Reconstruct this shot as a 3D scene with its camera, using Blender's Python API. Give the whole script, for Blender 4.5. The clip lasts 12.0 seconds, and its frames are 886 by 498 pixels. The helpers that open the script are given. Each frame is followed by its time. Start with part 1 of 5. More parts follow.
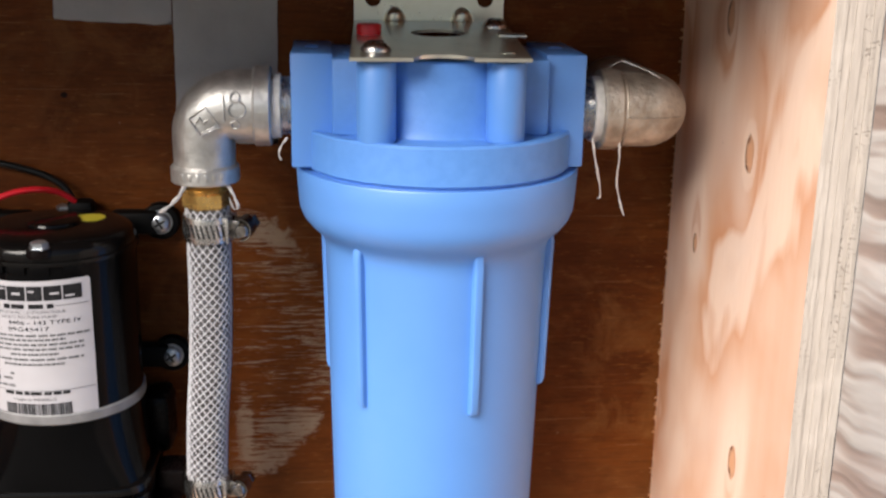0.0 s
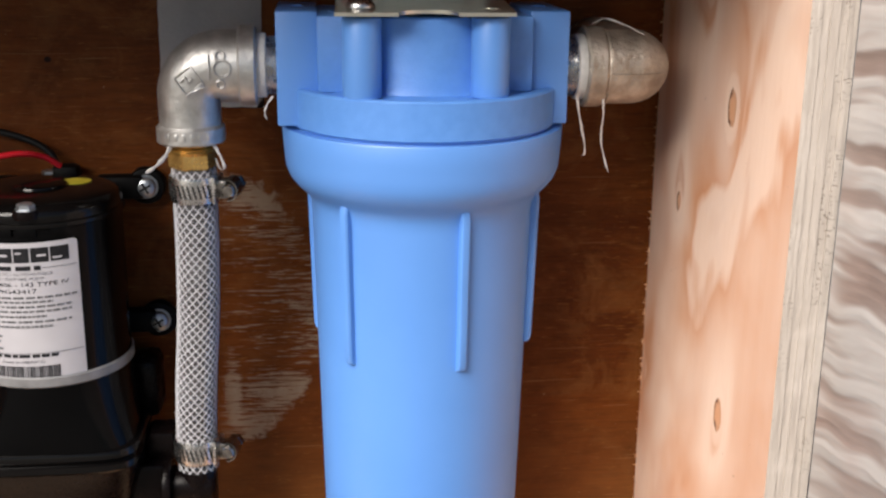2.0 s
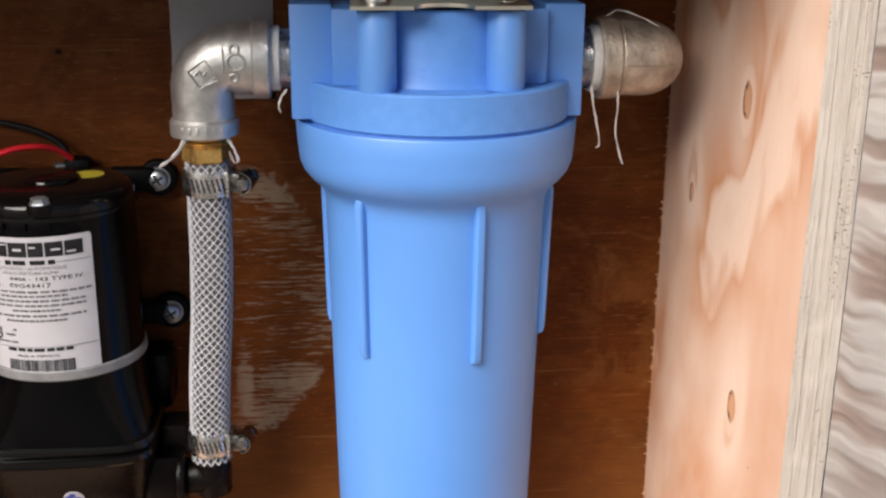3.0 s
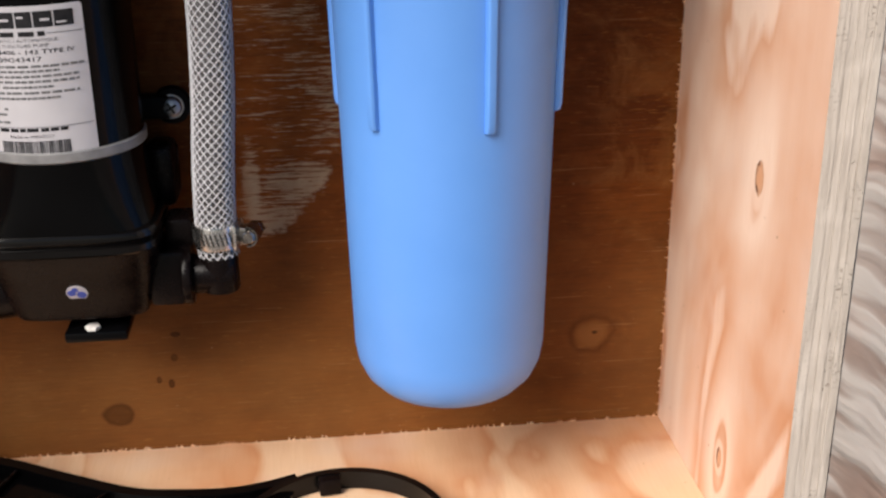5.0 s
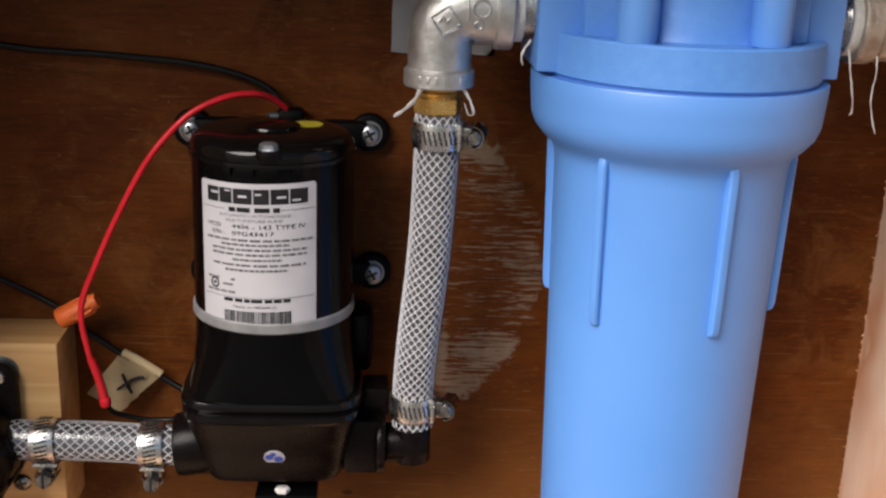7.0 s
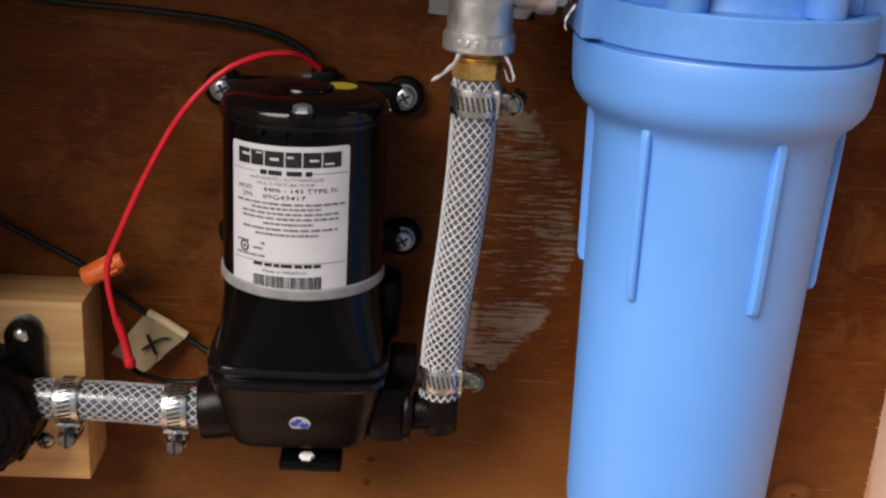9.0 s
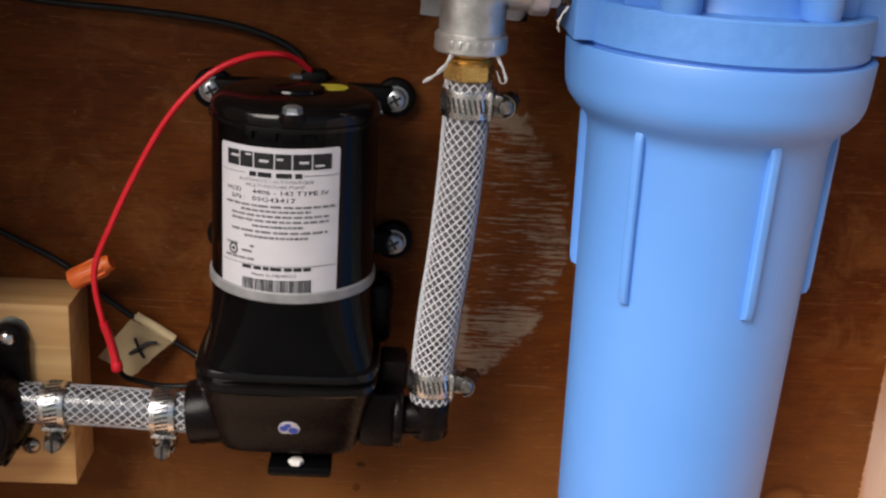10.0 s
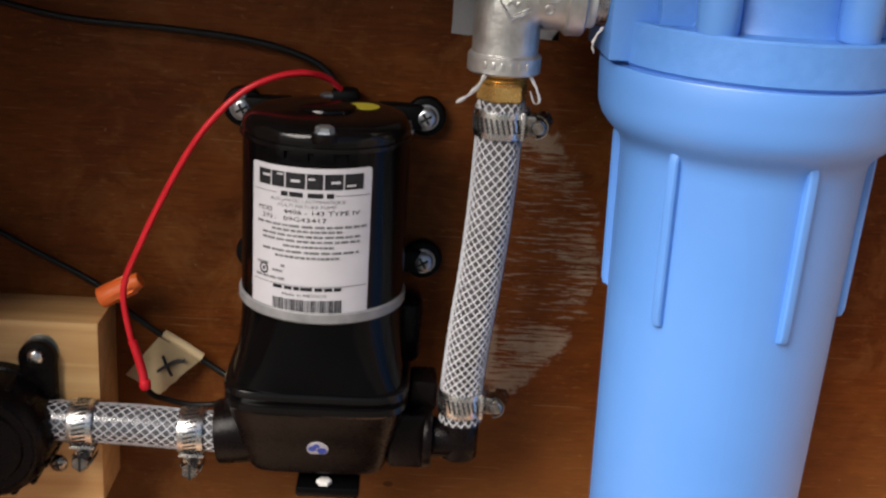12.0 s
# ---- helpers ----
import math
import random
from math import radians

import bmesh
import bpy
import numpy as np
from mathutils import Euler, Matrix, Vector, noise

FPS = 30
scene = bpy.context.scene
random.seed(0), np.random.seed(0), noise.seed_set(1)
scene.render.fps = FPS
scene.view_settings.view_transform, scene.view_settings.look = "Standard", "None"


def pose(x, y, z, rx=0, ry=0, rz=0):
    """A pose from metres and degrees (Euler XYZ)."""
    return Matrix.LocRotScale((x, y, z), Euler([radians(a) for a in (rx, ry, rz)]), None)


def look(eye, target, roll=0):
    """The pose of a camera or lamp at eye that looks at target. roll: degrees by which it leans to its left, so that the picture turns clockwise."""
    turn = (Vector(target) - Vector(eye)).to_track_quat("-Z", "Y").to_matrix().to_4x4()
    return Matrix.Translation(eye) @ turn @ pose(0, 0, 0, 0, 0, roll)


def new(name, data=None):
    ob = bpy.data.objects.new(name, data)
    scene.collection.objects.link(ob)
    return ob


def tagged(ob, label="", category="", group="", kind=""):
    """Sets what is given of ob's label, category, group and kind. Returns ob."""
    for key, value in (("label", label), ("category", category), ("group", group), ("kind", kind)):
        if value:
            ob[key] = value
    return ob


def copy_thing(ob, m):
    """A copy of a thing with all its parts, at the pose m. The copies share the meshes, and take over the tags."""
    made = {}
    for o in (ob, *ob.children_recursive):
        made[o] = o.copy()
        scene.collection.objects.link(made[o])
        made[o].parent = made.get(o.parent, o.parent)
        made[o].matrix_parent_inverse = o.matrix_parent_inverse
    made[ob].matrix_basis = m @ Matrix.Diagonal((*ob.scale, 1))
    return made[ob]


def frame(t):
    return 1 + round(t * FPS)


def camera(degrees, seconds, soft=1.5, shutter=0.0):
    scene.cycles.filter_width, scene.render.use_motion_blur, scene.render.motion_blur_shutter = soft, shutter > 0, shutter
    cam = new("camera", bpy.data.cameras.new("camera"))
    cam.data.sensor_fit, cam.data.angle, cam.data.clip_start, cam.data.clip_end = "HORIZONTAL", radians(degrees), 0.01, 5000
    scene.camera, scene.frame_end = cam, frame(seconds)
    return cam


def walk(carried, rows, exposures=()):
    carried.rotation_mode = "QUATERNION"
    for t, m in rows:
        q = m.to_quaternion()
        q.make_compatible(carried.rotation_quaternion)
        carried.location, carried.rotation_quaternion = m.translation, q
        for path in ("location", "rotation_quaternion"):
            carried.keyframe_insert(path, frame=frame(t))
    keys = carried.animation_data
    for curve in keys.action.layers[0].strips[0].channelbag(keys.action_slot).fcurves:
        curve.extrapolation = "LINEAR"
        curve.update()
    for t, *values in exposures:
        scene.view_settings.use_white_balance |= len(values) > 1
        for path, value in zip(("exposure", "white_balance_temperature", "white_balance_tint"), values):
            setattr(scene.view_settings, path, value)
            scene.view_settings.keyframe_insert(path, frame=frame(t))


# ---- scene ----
cam = camera(42.1, 12.0, soft=2.4, shutter=0.5)
PATH = [
    (0, (0.01, -0.051, 0.444), (0.199, 1.865, -0.096), 1.0),
    (0.5, (0.01, -0.051, 0.439), (0.207, 1.858, -0.124), 0.4),
    (1, (0.005, -0.051, 0.439), (0.213, 1.856, -0.13), 0.4),
    (1.5, (0.002, -0.049, 0.437), (0.21, 1.856, -0.136), 0.9),
    (2, (0.007, -0.058, 0.43), (0.228, 1.851, -0.127), 0.6),
    (2.5, (0.001, -0.056, 0.434), (0.218, 1.849, -0.137), 0.7),
    (2.7, (0.0, -0.055, 0.436), (0.219, 1.846, -0.145), 0.6),
    (4.3, (-0.001, -0.055, 0.406), (0.231, 1.837, -0.2), 0.2),
    (4.5, (0.002, -0.053, 0.388), (0.205, 1.816, -0.295), -0.7),
    (5, (0.0, -0.051, 0.365), (0.195, 1.799, -0.369), -0.7),
    (5.5, (-0.01, -0.045, 0.385), (0.165, 1.826, -0.3), 1.1),
    (5.7, (-0.031, -0.034, 0.399), (0.114, 1.838, -0.291), 2.0),
    (6, (-0.062, -0.03, 0.403), (0.051, 1.871, -0.206), 1.7),
    (6.5, (-0.078, -0.033, 0.406), (0.044, 1.875, -0.183), 2.7),
    (7, (-0.079, -0.031, 0.41), (0.04, 1.875, -0.183), 2.1),
    (9, (-0.087, -0.018, 0.41), (0.007, 1.867, -0.251), 3.4),
    (9.5, (-0.089, -0.016, 0.41), (0.014, 1.869, -0.249), 3.5),
    (10, (-0.087, -0.013, 0.408), (0.023, 1.874, -0.246), 3.7),
    (10.5, (-0.088, -0.01, 0.409), (0.019, 1.876, -0.247), 3.6),
    (11, (-0.087, -0.007, 0.409), (-0.001, 1.88, -0.248), 4.1),
    (11.5, (-0.093, -0.008, 0.41), (-0.007, 1.882, -0.238), 4.4),
    (12, (-0.094, -0.008, 0.411), (-0.013, 1.885, -0.228), 3.7),
]
walk(cam, [(t, look(eye, target, roll)) for t, eye, target, roll in PATH], [(0.0, 0.80), (0.6, 0.64), (2.7, 0.60), (4.5, 0.57), (5.0, 0.48), (5.5, 0.36), (6.0, 0.38), (7.0, 0.44), (12.0, 0.48)])

# ---- daylight: open shade in front of the box ----
world = bpy.data.worlds.new("sky")
scene.world = world
world.use_nodes = True
wn = world.node_tree.nodes
wn.clear()
sky = wn.new("ShaderNodeTexSky")
sky.sky_type, sky.sun_disc = "NISHITA", False
sky.sun_elevation, sky.sun_rotation = radians(40), radians(224)
back_node = wn.new("ShaderNodeBackground")
back_node.inputs["Strength"].default_value = 0.046
out_node = wn.new("ShaderNodeOutputWorld")
world.node_tree.links.new(sky.outputs[0], back_node.inputs["Color"])
world.node_tree.links.new(back_node.outputs[0], out_node.inputs["Surface"])

sun = new("sun", bpy.data.lights.new("sun", "SUN"))
sun.data.energy, sun.data.angle, sun.data.color = 4.6, radians(40), (1.0, 0.92, 0.84)
sun.matrix_world = look((-0.98, -1.02, 1.20), (0, 0, 0))


# ---- materials ----
class Graph:
    """A short way to write node materials."""

    def __init__(self, name):
        self.mat = bpy.data.materials.new(name)
        self.mat.use_nodes = True
        self.tree = self.mat.node_tree
        self.bsdf = self.tree.nodes["Principled BSDF"]
        self.coord = self.add("ShaderNodeTexCoord").outputs["Object"]

    def add(self, kind, **values):
        node = self.tree.nodes.new(kind)
        for key, value in values.items():
            setattr(node, key, value)
        return node

    def put(self, socket, value):
        if isinstance(value, bpy.types.NodeSocket):
            self.tree.links.new(value, socket)
        elif value is not None:
            socket.default_value = value

    def stretch(self, sx, sy, sz, source=None):
        node = self.add("ShaderNodeMapping")
        self.put(node.inputs["Vector"], source or self.coord)
        node.inputs["Scale"].default_value = (sx, sy, sz)
        return node.outputs[0]

    def noise(self, scale, detail=4.0, vector=None, rough=0.55, distort=0.0):
        node = self.add("ShaderNodeTexNoise")
        self.put(node.inputs["Vector"], vector or self.coord)
        for key, value in (("Scale", scale), ("Detail", detail), ("Roughness", rough), ("Distortion", distort)):
            node.inputs[key].default_value = value
        return node.outputs["Fac"]

    def math(self, op, a, b=0.0, c=None):
        node = self.add("ShaderNodeMath", operation=op)
        self.put(node.inputs[0], a)
        self.put(node.inputs[1], b)
        if c is not None:
            self.put(node.inputs[2], c)
        return node.outputs[0]

    def ramp(self, value, *stops):
        node = self.add("ShaderNodeValToRGB")
        self.put(node.inputs[0], value)
        el = node.color_ramp.elements
        while len(el) < len(stops):
            el.new(0.5)
        for e, (pos, col) in zip(el, stops):
            e.position = pos
            e.color = (*col, 1) if isinstance(col, tuple) else (col, col, col, 1)
        return node.outputs[0]

    def mix(self, fac, a, b):
        node = self.add("ShaderNodeMix", data_type="RGBA")
        self.put(node.inputs["Factor"], fac)
        self.put(node.inputs[6], a if isinstance(a, bpy.types.NodeSocket) else (*a, 1))
        self.put(node.inputs[7], b if isinstance(b, bpy.types.NodeSocket) else (*b, 1))
        return node.outputs[2]

    def xyz(self):
        node = self.add("ShaderNodeSeparateXYZ")
        self.put(node.inputs[0], self.coord)
        return node.outputs

    def spot(self, u, v, u0, v0, a, b):
        """Distance from a place, in units of the half axes a and b."""
        du = self.math("MULTIPLY", self.math("SUBTRACT", u, u0), 1 / a)
        dv = self.math("MULTIPLY", self.math("SUBTRACT", v, v0), 1 / b)
        return self.math("SQRT", self.math("ADD", self.math("MULTIPLY", du, du), self.math("MULTIPLY", dv, dv)))

    def finish(self, color, rough, metal=0.0, bump=None, strength=0.3, depth=0.001, **extra):
        self.put(self.bsdf.inputs["Base Color"], color if isinstance(color, bpy.types.NodeSocket) else (*color, 1))
        self.put(self.bsdf.inputs["Roughness"], rough)
        self.bsdf.inputs["Metallic"].default_value = metal
        for key, value in extra.items():
            self.put(self.bsdf.inputs[key.replace("_", " ")], value)
        if bump is not None:
            node = self.add("ShaderNodeBump")
            node.inputs["Strength"].default_value, node.inputs["Distance"].default_value = strength, depth
            self.put(node.inputs["Height"], bump)
            self.put(self.bsdf.inputs["Normal"], node.outputs[0])
        return self.mat


def plain(name, dark, light, rough, metal=0.0, scale=60.0, grain=900.0, strength=0.15, depth=0.0004, spread=0.1, **extra):
    """Two tones mottled at one scale, fine relief and uneven gloss at another."""
    g = Graph(name)
    big = g.noise(scale, 5)
    fine = g.noise(grain, 3)
    color = g.mix(g.ramp(big, (0.3, 0.0), (0.7, 1.0)), dark, light)
    gloss = g.math("MULTIPLY_ADD", g.math("ADD", big, fine), spread, rough - spread)
    return g.finish(color, gloss, metal, g.math("ADD", fine, g.math("MULTIPLY", big, 1.5)), strength, depth, **extra)


def stained_plywood():
    """Brown-stained back panel: fine grain along x, a scraped grey patch, knots."""
    g = Graph("brown_stained_plywood")
    x, y, z = g.xyz()
    warp = g.math("MULTIPLY", g.noise(12, 3), 0.03)
    vec = g.add("ShaderNodeCombineXYZ")
    g.put(vec.inputs[0], g.math("MULTIPLY", x, 0.22))
    g.put(vec.inputs[2], g.math("ADD", z, warp))
    broad = g.noise(34, 5, vec.outputs[0], 0.62)
    fine = g.noise(1.0, 4, g.stretch(50, 50, 620), 0.65)
    blot = g.noise(15, 5, None, 0.62, 0.6)
    fleck = g.noise(1.0, 3, g.stretch(110, 110, 620), 0.7, 0.4)
    color = g.mix(g.ramp(broad, (0.30, 0.0), (0.72, 1.0)), (0.060, 0.0135, 0.0022), (0.125, 0.033, 0.0058))
    color = g.mix(g.math("MULTIPLY", g.ramp(blot, (0.42, 0.0), (0.68, 1.0)), 0.45), color, (0.180, 0.055, 0.0100))
    color = g.mix(g.math("MULTIPLY", g.ramp(fine, (0.46, 0.0), (0.70, 1.0)), 0.42), color, (0.030, 0.0085, 0.0020))
    color = g.mix(g.ramp(fleck, (0.60, 0.0), (0.70, 0.50)), color, (0.21, 0.086, 0.022))
    rubbed = g.math("MULTIPLY", g.ramp(g.noise(26, 6, None, 0.7, 1.2), (0.50, 0.0), (0.66, 1.0)), g.ramp(g.noise(4, 2), (0.40, 0.0), (0.60, 1.0)))
    color = g.mix(g.math("MULTIPLY", rubbed, 0.45), color, (0.205, 0.088, 0.026))
    # light bounced off the floor, painted as a paler tint along the panel's foot
    floor_bounce = g.math("MULTIPLY", g.ramp(g.noise(11, 4, None, 0.6), (0.20, 0.2), (0.75, 1.0)), g.ramp(z, (0.05, 1.0), (0.15, 0.0)))
    color = g.mix(g.math("MULTIPLY", floor_bounce, 0.60), color, (0.215, 0.098, 0.030))
    scratch = g.ramp(g.noise(1.0, 2, g.stretch(26, 26, 900), 0.4), (0.70, 0.0), (0.74, 0.5))
    color = g.mix(scratch, color, (0.23, 0.115, 0.048))
    wob = g.math("MULTIPLY", g.noise(55, 3), 0.7)
    # a pale ringed knot and a dark one
    d = g.math("ADD", g.spot(x, z, 0.156, 0.060, 0.026, 0.020), g.math("SUBTRACT", wob, 0.35))
    rings = g.ramp(g.math("FRACT", g.math("MULTIPLY", d, 2.6)), (0.0, 0.1), (0.45, 1.0), (0.7, 0.6), (1.0, 0.1))
    near = g.ramp(d, (0.30, 0.25), (0.55, 1.0), (1.10, 0.0))
    color = g.mix(g.math("MULTIPLY", g.math("MULTIPLY", near, rings), 0.55), color, (0.055, 0.0165, 0.0042))
    color = g.mix(g.ramp(d, (0.25, 0.45), (0.50, 0.0)), color, (0.235, 0.105, 0.034))
    color = g.mix(g.ramp(g.spot(x, z, 0.157, 0.0605, 0.0022, 0.0014), (0.5, 0.8), (1.0, 0.0)), color, (0.02, 0.008, 0.003))
    for u0, v0, a, b, amount in ((-0.130, 0.024, 0.0100, 0.0085, 0.72), (-0.092, 0.075, 0.0030, 0.0018, 0.9), (-0.097, 0.043, 0.0018, 0.0028, 0.9), (-0.104, 0.046, 0.0016, 0.0024, 0.8), (-0.094, 0.060, 0.0020, 0.0024, 0.7)):
        d = g.math("ADD", g.spot(x, z, u0, v0, a, b), g.math("SUBTRACT", wob, 0.35))
        color = g.mix(g.math("MULTIPLY", g.ramp(d, (0.55, 0.8), (0.80, 1.0), (1.10, 0.0)), amount), color, (0.040, 0.0125, 0.0036))
    color = g.mix(g.ramp(g.spot(x, z, -0.1299, 0.3556, 0.0022, 0.0018), (0.7, 0.9), (1.0, 0.0)), color, (0.006, 0.003, 0.002))
    # scraped pale patch left by an old round fitting: fine broken strokes along the grain, solid only in places at the rim
    rough_edge = g.math("MULTIPLY", g.math("SUBTRACT", g.noise(75, 5, None, 0.65), 0.5), 0.34)
    d = g.math("ADD", g.spot(x, z, -0.060, 0.214, 0.074, 0.086), rough_edge)
    within = g.ramp(d, (0.97, 1.0), (1.01, 0.0))
    stroke = g.noise(1.0, 4, g.stretch(42, 42, 640), 0.72, 0.25)
    hair = g.noise(1.0, 3, g.stretch(90, 90, 1700), 0.6)
    patchy = g.noise(30, 4, None, 0.6)
    lower = g.math("ADD", g.spot(x, z, -0.010, 0.165, 0.034, 0.015), g.math("MULTIPLY", rough_edge, 2.2))
    upper = g.math("ADD", g.spot(x, z, -0.010, 0.280, 0.020, 0.014), g.math("MULTIPLY", rough_edge, 2.2))
    foot = g.math("ADD", g.spot(x, z, -0.022, 0.143, 0.022, 0.010), g.math("MULTIPLY", rough_edge, 2.2))
    stem = g.math("ADD", g.spot(x, z, -0.042, 0.168, 0.007, 0.026), g.math("MULTIPLY", rough_edge, 1.6))
    dense = g.math("MAXIMUM", g.math("MAXIMUM", g.ramp(lower, (0.5, 0.42), (1.0, 0.0)), g.ramp(upper, (0.5, 1.0), (1.1, 0.0))), g.math("MAXIMUM", g.ramp(foot, (0.5, 0.42), (1.0, 0.0)), g.ramp(stem, (0.5, 0.75), (1.0, 0.0))))
    inside = g.ramp(d, (0.40, 0.0), (0.90, 1.0))
    level = g.math("ADD", g.math("ADD", g.math("MULTIPLY", stroke, 0.75), g.math("MULTIPLY", hair, 0.30)), g.math("MULTIPLY", patchy, 0.22))
    level = g.math("MULTIPLY_ADD", dense, 0.17, g.math("MULTIPLY_ADD", inside, 0.062, level))
    keep = g.ramp(level, (0.70, 0.0), (0.745, 1.0))
    scrape = g.math("MULTIPLY", g.math("MULTIPLY", g.math("MULTIPLY", within, keep), g.ramp(g.math("ADD", x, 0.5), (0.448, 0.0), (0.458, 1.0))), 0.62)
    tone = g.mix(g.noise(120, 3), (0.19, 0.135, 0.090), (0.34, 0.275, 0.205))
    color = g.mix(scrape, color, tone)
    speck = g.ramp(g.noise(330, 2), (0.73, 0.0), (0.77, 0.5))
    color = g.mix(speck, color, (0.24, 0.15, 0.09))
    gloss = g.math("ADD", g.math("MULTIPLY_ADD", fine, 0.20, 0.36), g.math("MULTIPLY", scrape, 0.30))
    return g.finish(color, gloss, 0, g.math("ADD", g.math("MULTIPLY", fine, 1.0), g.math("MULTIPLY", scrape, 0.7)), 0.40, 0.0008, Specular_IOR_Level=0.10)


def raw_plywood(name, along, knots, dark, light, third):
    """Pale rotary-cut fir: broad soft flames with one crisp edge. along: the grain's axis; knots: places across and along."""
    g = Graph(name)
    x, y, z = g.xyz()
    u, v = (y, z) if along == "z" else (x, y)
    bulge, hill = None, None
    for u0, v0, size in knots:
        d = g.spot(u, v, u0, v0, 2.4 * size, 5.2 * size)
        fall = g.math("EXPONENT", g.math("MULTIPLY", g.math("MULTIPLY", d, d), -1.0))
        push, rise = g.math("MULTIPLY", fall, size * 2.0), g.math("MULTIPLY", fall, 0.20)
        bulge = push if bulge is None else g.math("ADD", bulge, push)
        hill = rise if hill is None else g.math("ADD", hill, rise)
    vec = g.add("ShaderNodeCombineXYZ")
    g.put(vec.inputs[0], g.math("ADD", g.math("ADD", u, bulge), g.math("MULTIPLY", v, 0.16)))
    g.put(vec.inputs[1], g.math("MULTIPLY", v, 0.40))
    flame = g.math("ADD", g.noise(9.5, 3.0, vec.outputs[0], 0.5, 0.7), hill)
    wisp = g.noise(1.0, 3, g.stretch(300, 300, 45) if along == "z" else g.stretch(300, 45, 300), 0.6)
    ragged = g.math("MULTIPLY_ADD", wisp, 0.02, flame)
    bands = g.math("FRACT", g.math("MULTIPLY", ragged, 4.0))
    edge = g.ramp(bands, (0.0, 0.92), (0.12, 0.74), (0.45, 0.30), (0.70, 0.05), (0.88, 0.10), (1.0, 0.88))
    strong = g.ramp(g.noise(13, 3), (0.34, 0.55), (0.58, 1.0))
    fine = g.noise(1.0, 4, g.stretch(620, 620, 40) if along == "z" else g.stretch(620, 40, 620), 0.6)
    color = g.mix(g.math("MULTIPLY", edge, strong), light, dark)
    color = g.mix(g.math("MULTIPLY", g.ramp(fine, (0.45, 0.0), (0.75, 1.0)), 0.16), color, third)
    color = g.mix(g.ramp(g.noise(14, 3), (0.50, 0.0), (0.72, 0.38)), color, (0.62, 0.50, 0.44))
    wob = g.math("MULTIPLY", g.math("SUBTRACT", g.noise(150, 3), 0.5), 0.55)
    for u0, v0, size in knots:
        d = g.math("ADD", g.spot(u, v, u0, v0, size * 0.62, size * 1.08), wob)
        color = g.mix(g.ramp(g.math("MULTIPLY", d, 0.5), (0.50, 0.75), (0.80, 0.6), (0.95, 0.0)), color, light)
        color = g.mix(g.ramp(d, (0.0, 0.9), (0.85, 0.8), (1.05, 0.0)), color, (0.56, 0.27, 0.13))
        rim = g.ramp(d, (0.50, 0.0), (0.74, 1.0), (0.92, 1.0), (1.0, 0.0))
        cracked = g.ramp(g.math("MULTIPLY_ADD", g.math("SUBTRACT", u, u0), 0.7 / size, 0.5), (0.46, 0.14), (0.72, 1.0))
        broken = g.math("MULTIPLY", g.ramp(g.noise(150, 2), (0.36, 0.45), (0.50, 1.0)), cracked)
        color = g.mix(g.math("MULTIPLY", rim, broken), color, (0.070, 0.020, 0.008))
    speck = g.ramp(g.noise(260, 2), (0.745, 0.0), (0.775, 0.6))
    color = g.mix(speck, color, (0.22, 0.10, 0.05))
    return g.finish(color, g.math("MULTIPLY_ADD", fine, 0.2, 0.5), 0, fine, 0.2, 0.0005)


def ply_edge(name, dark, light):
    """Weathered end of one ply layer, running up the panel, with rows of short cross pits."""
    g = Graph(name)
    fibre = g.noise(1.0, 4, g.stretch(420, 420, 40), 0.5)
    patch = g.noise(48, 4)
    pick = g.add("ShaderNodeObjectInfo").outputs["Random"]
    color = g.mix(g.ramp(fibre, (0.3, 0.0), (0.7, 1.0)), dark, light)
    color = g.mix(g.math("MULTIPLY", pick, 0.30), color, (0.36, 0.32, 0.28))
    color = g.mix(g.ramp(patch, (0.52, 0.0), (0.75, 0.5)), color, (0.60, 0.55, 0.50))
    rows = g.math("MULTIPLY", g.ramp(g.noise(1.0, 3, g.stretch(520, 520, 900), 0.5), (0.58, 0.0), (0.66, 0.6)), g.ramp(g.noise(36, 3), (0.46, 0.0), (0.60, 1.0)))
    rows = g.math("MULTIPLY", rows, g.ramp(pick, (0.35, 0.1), (0.60, 1.0)))
    color = g.mix(rows, color, (0.17, 0.135, 0.11))
    return g.finish(color, 0.85, 0, g.math("SUBTRACT", fibre, rows), 0.7, 0.0012)


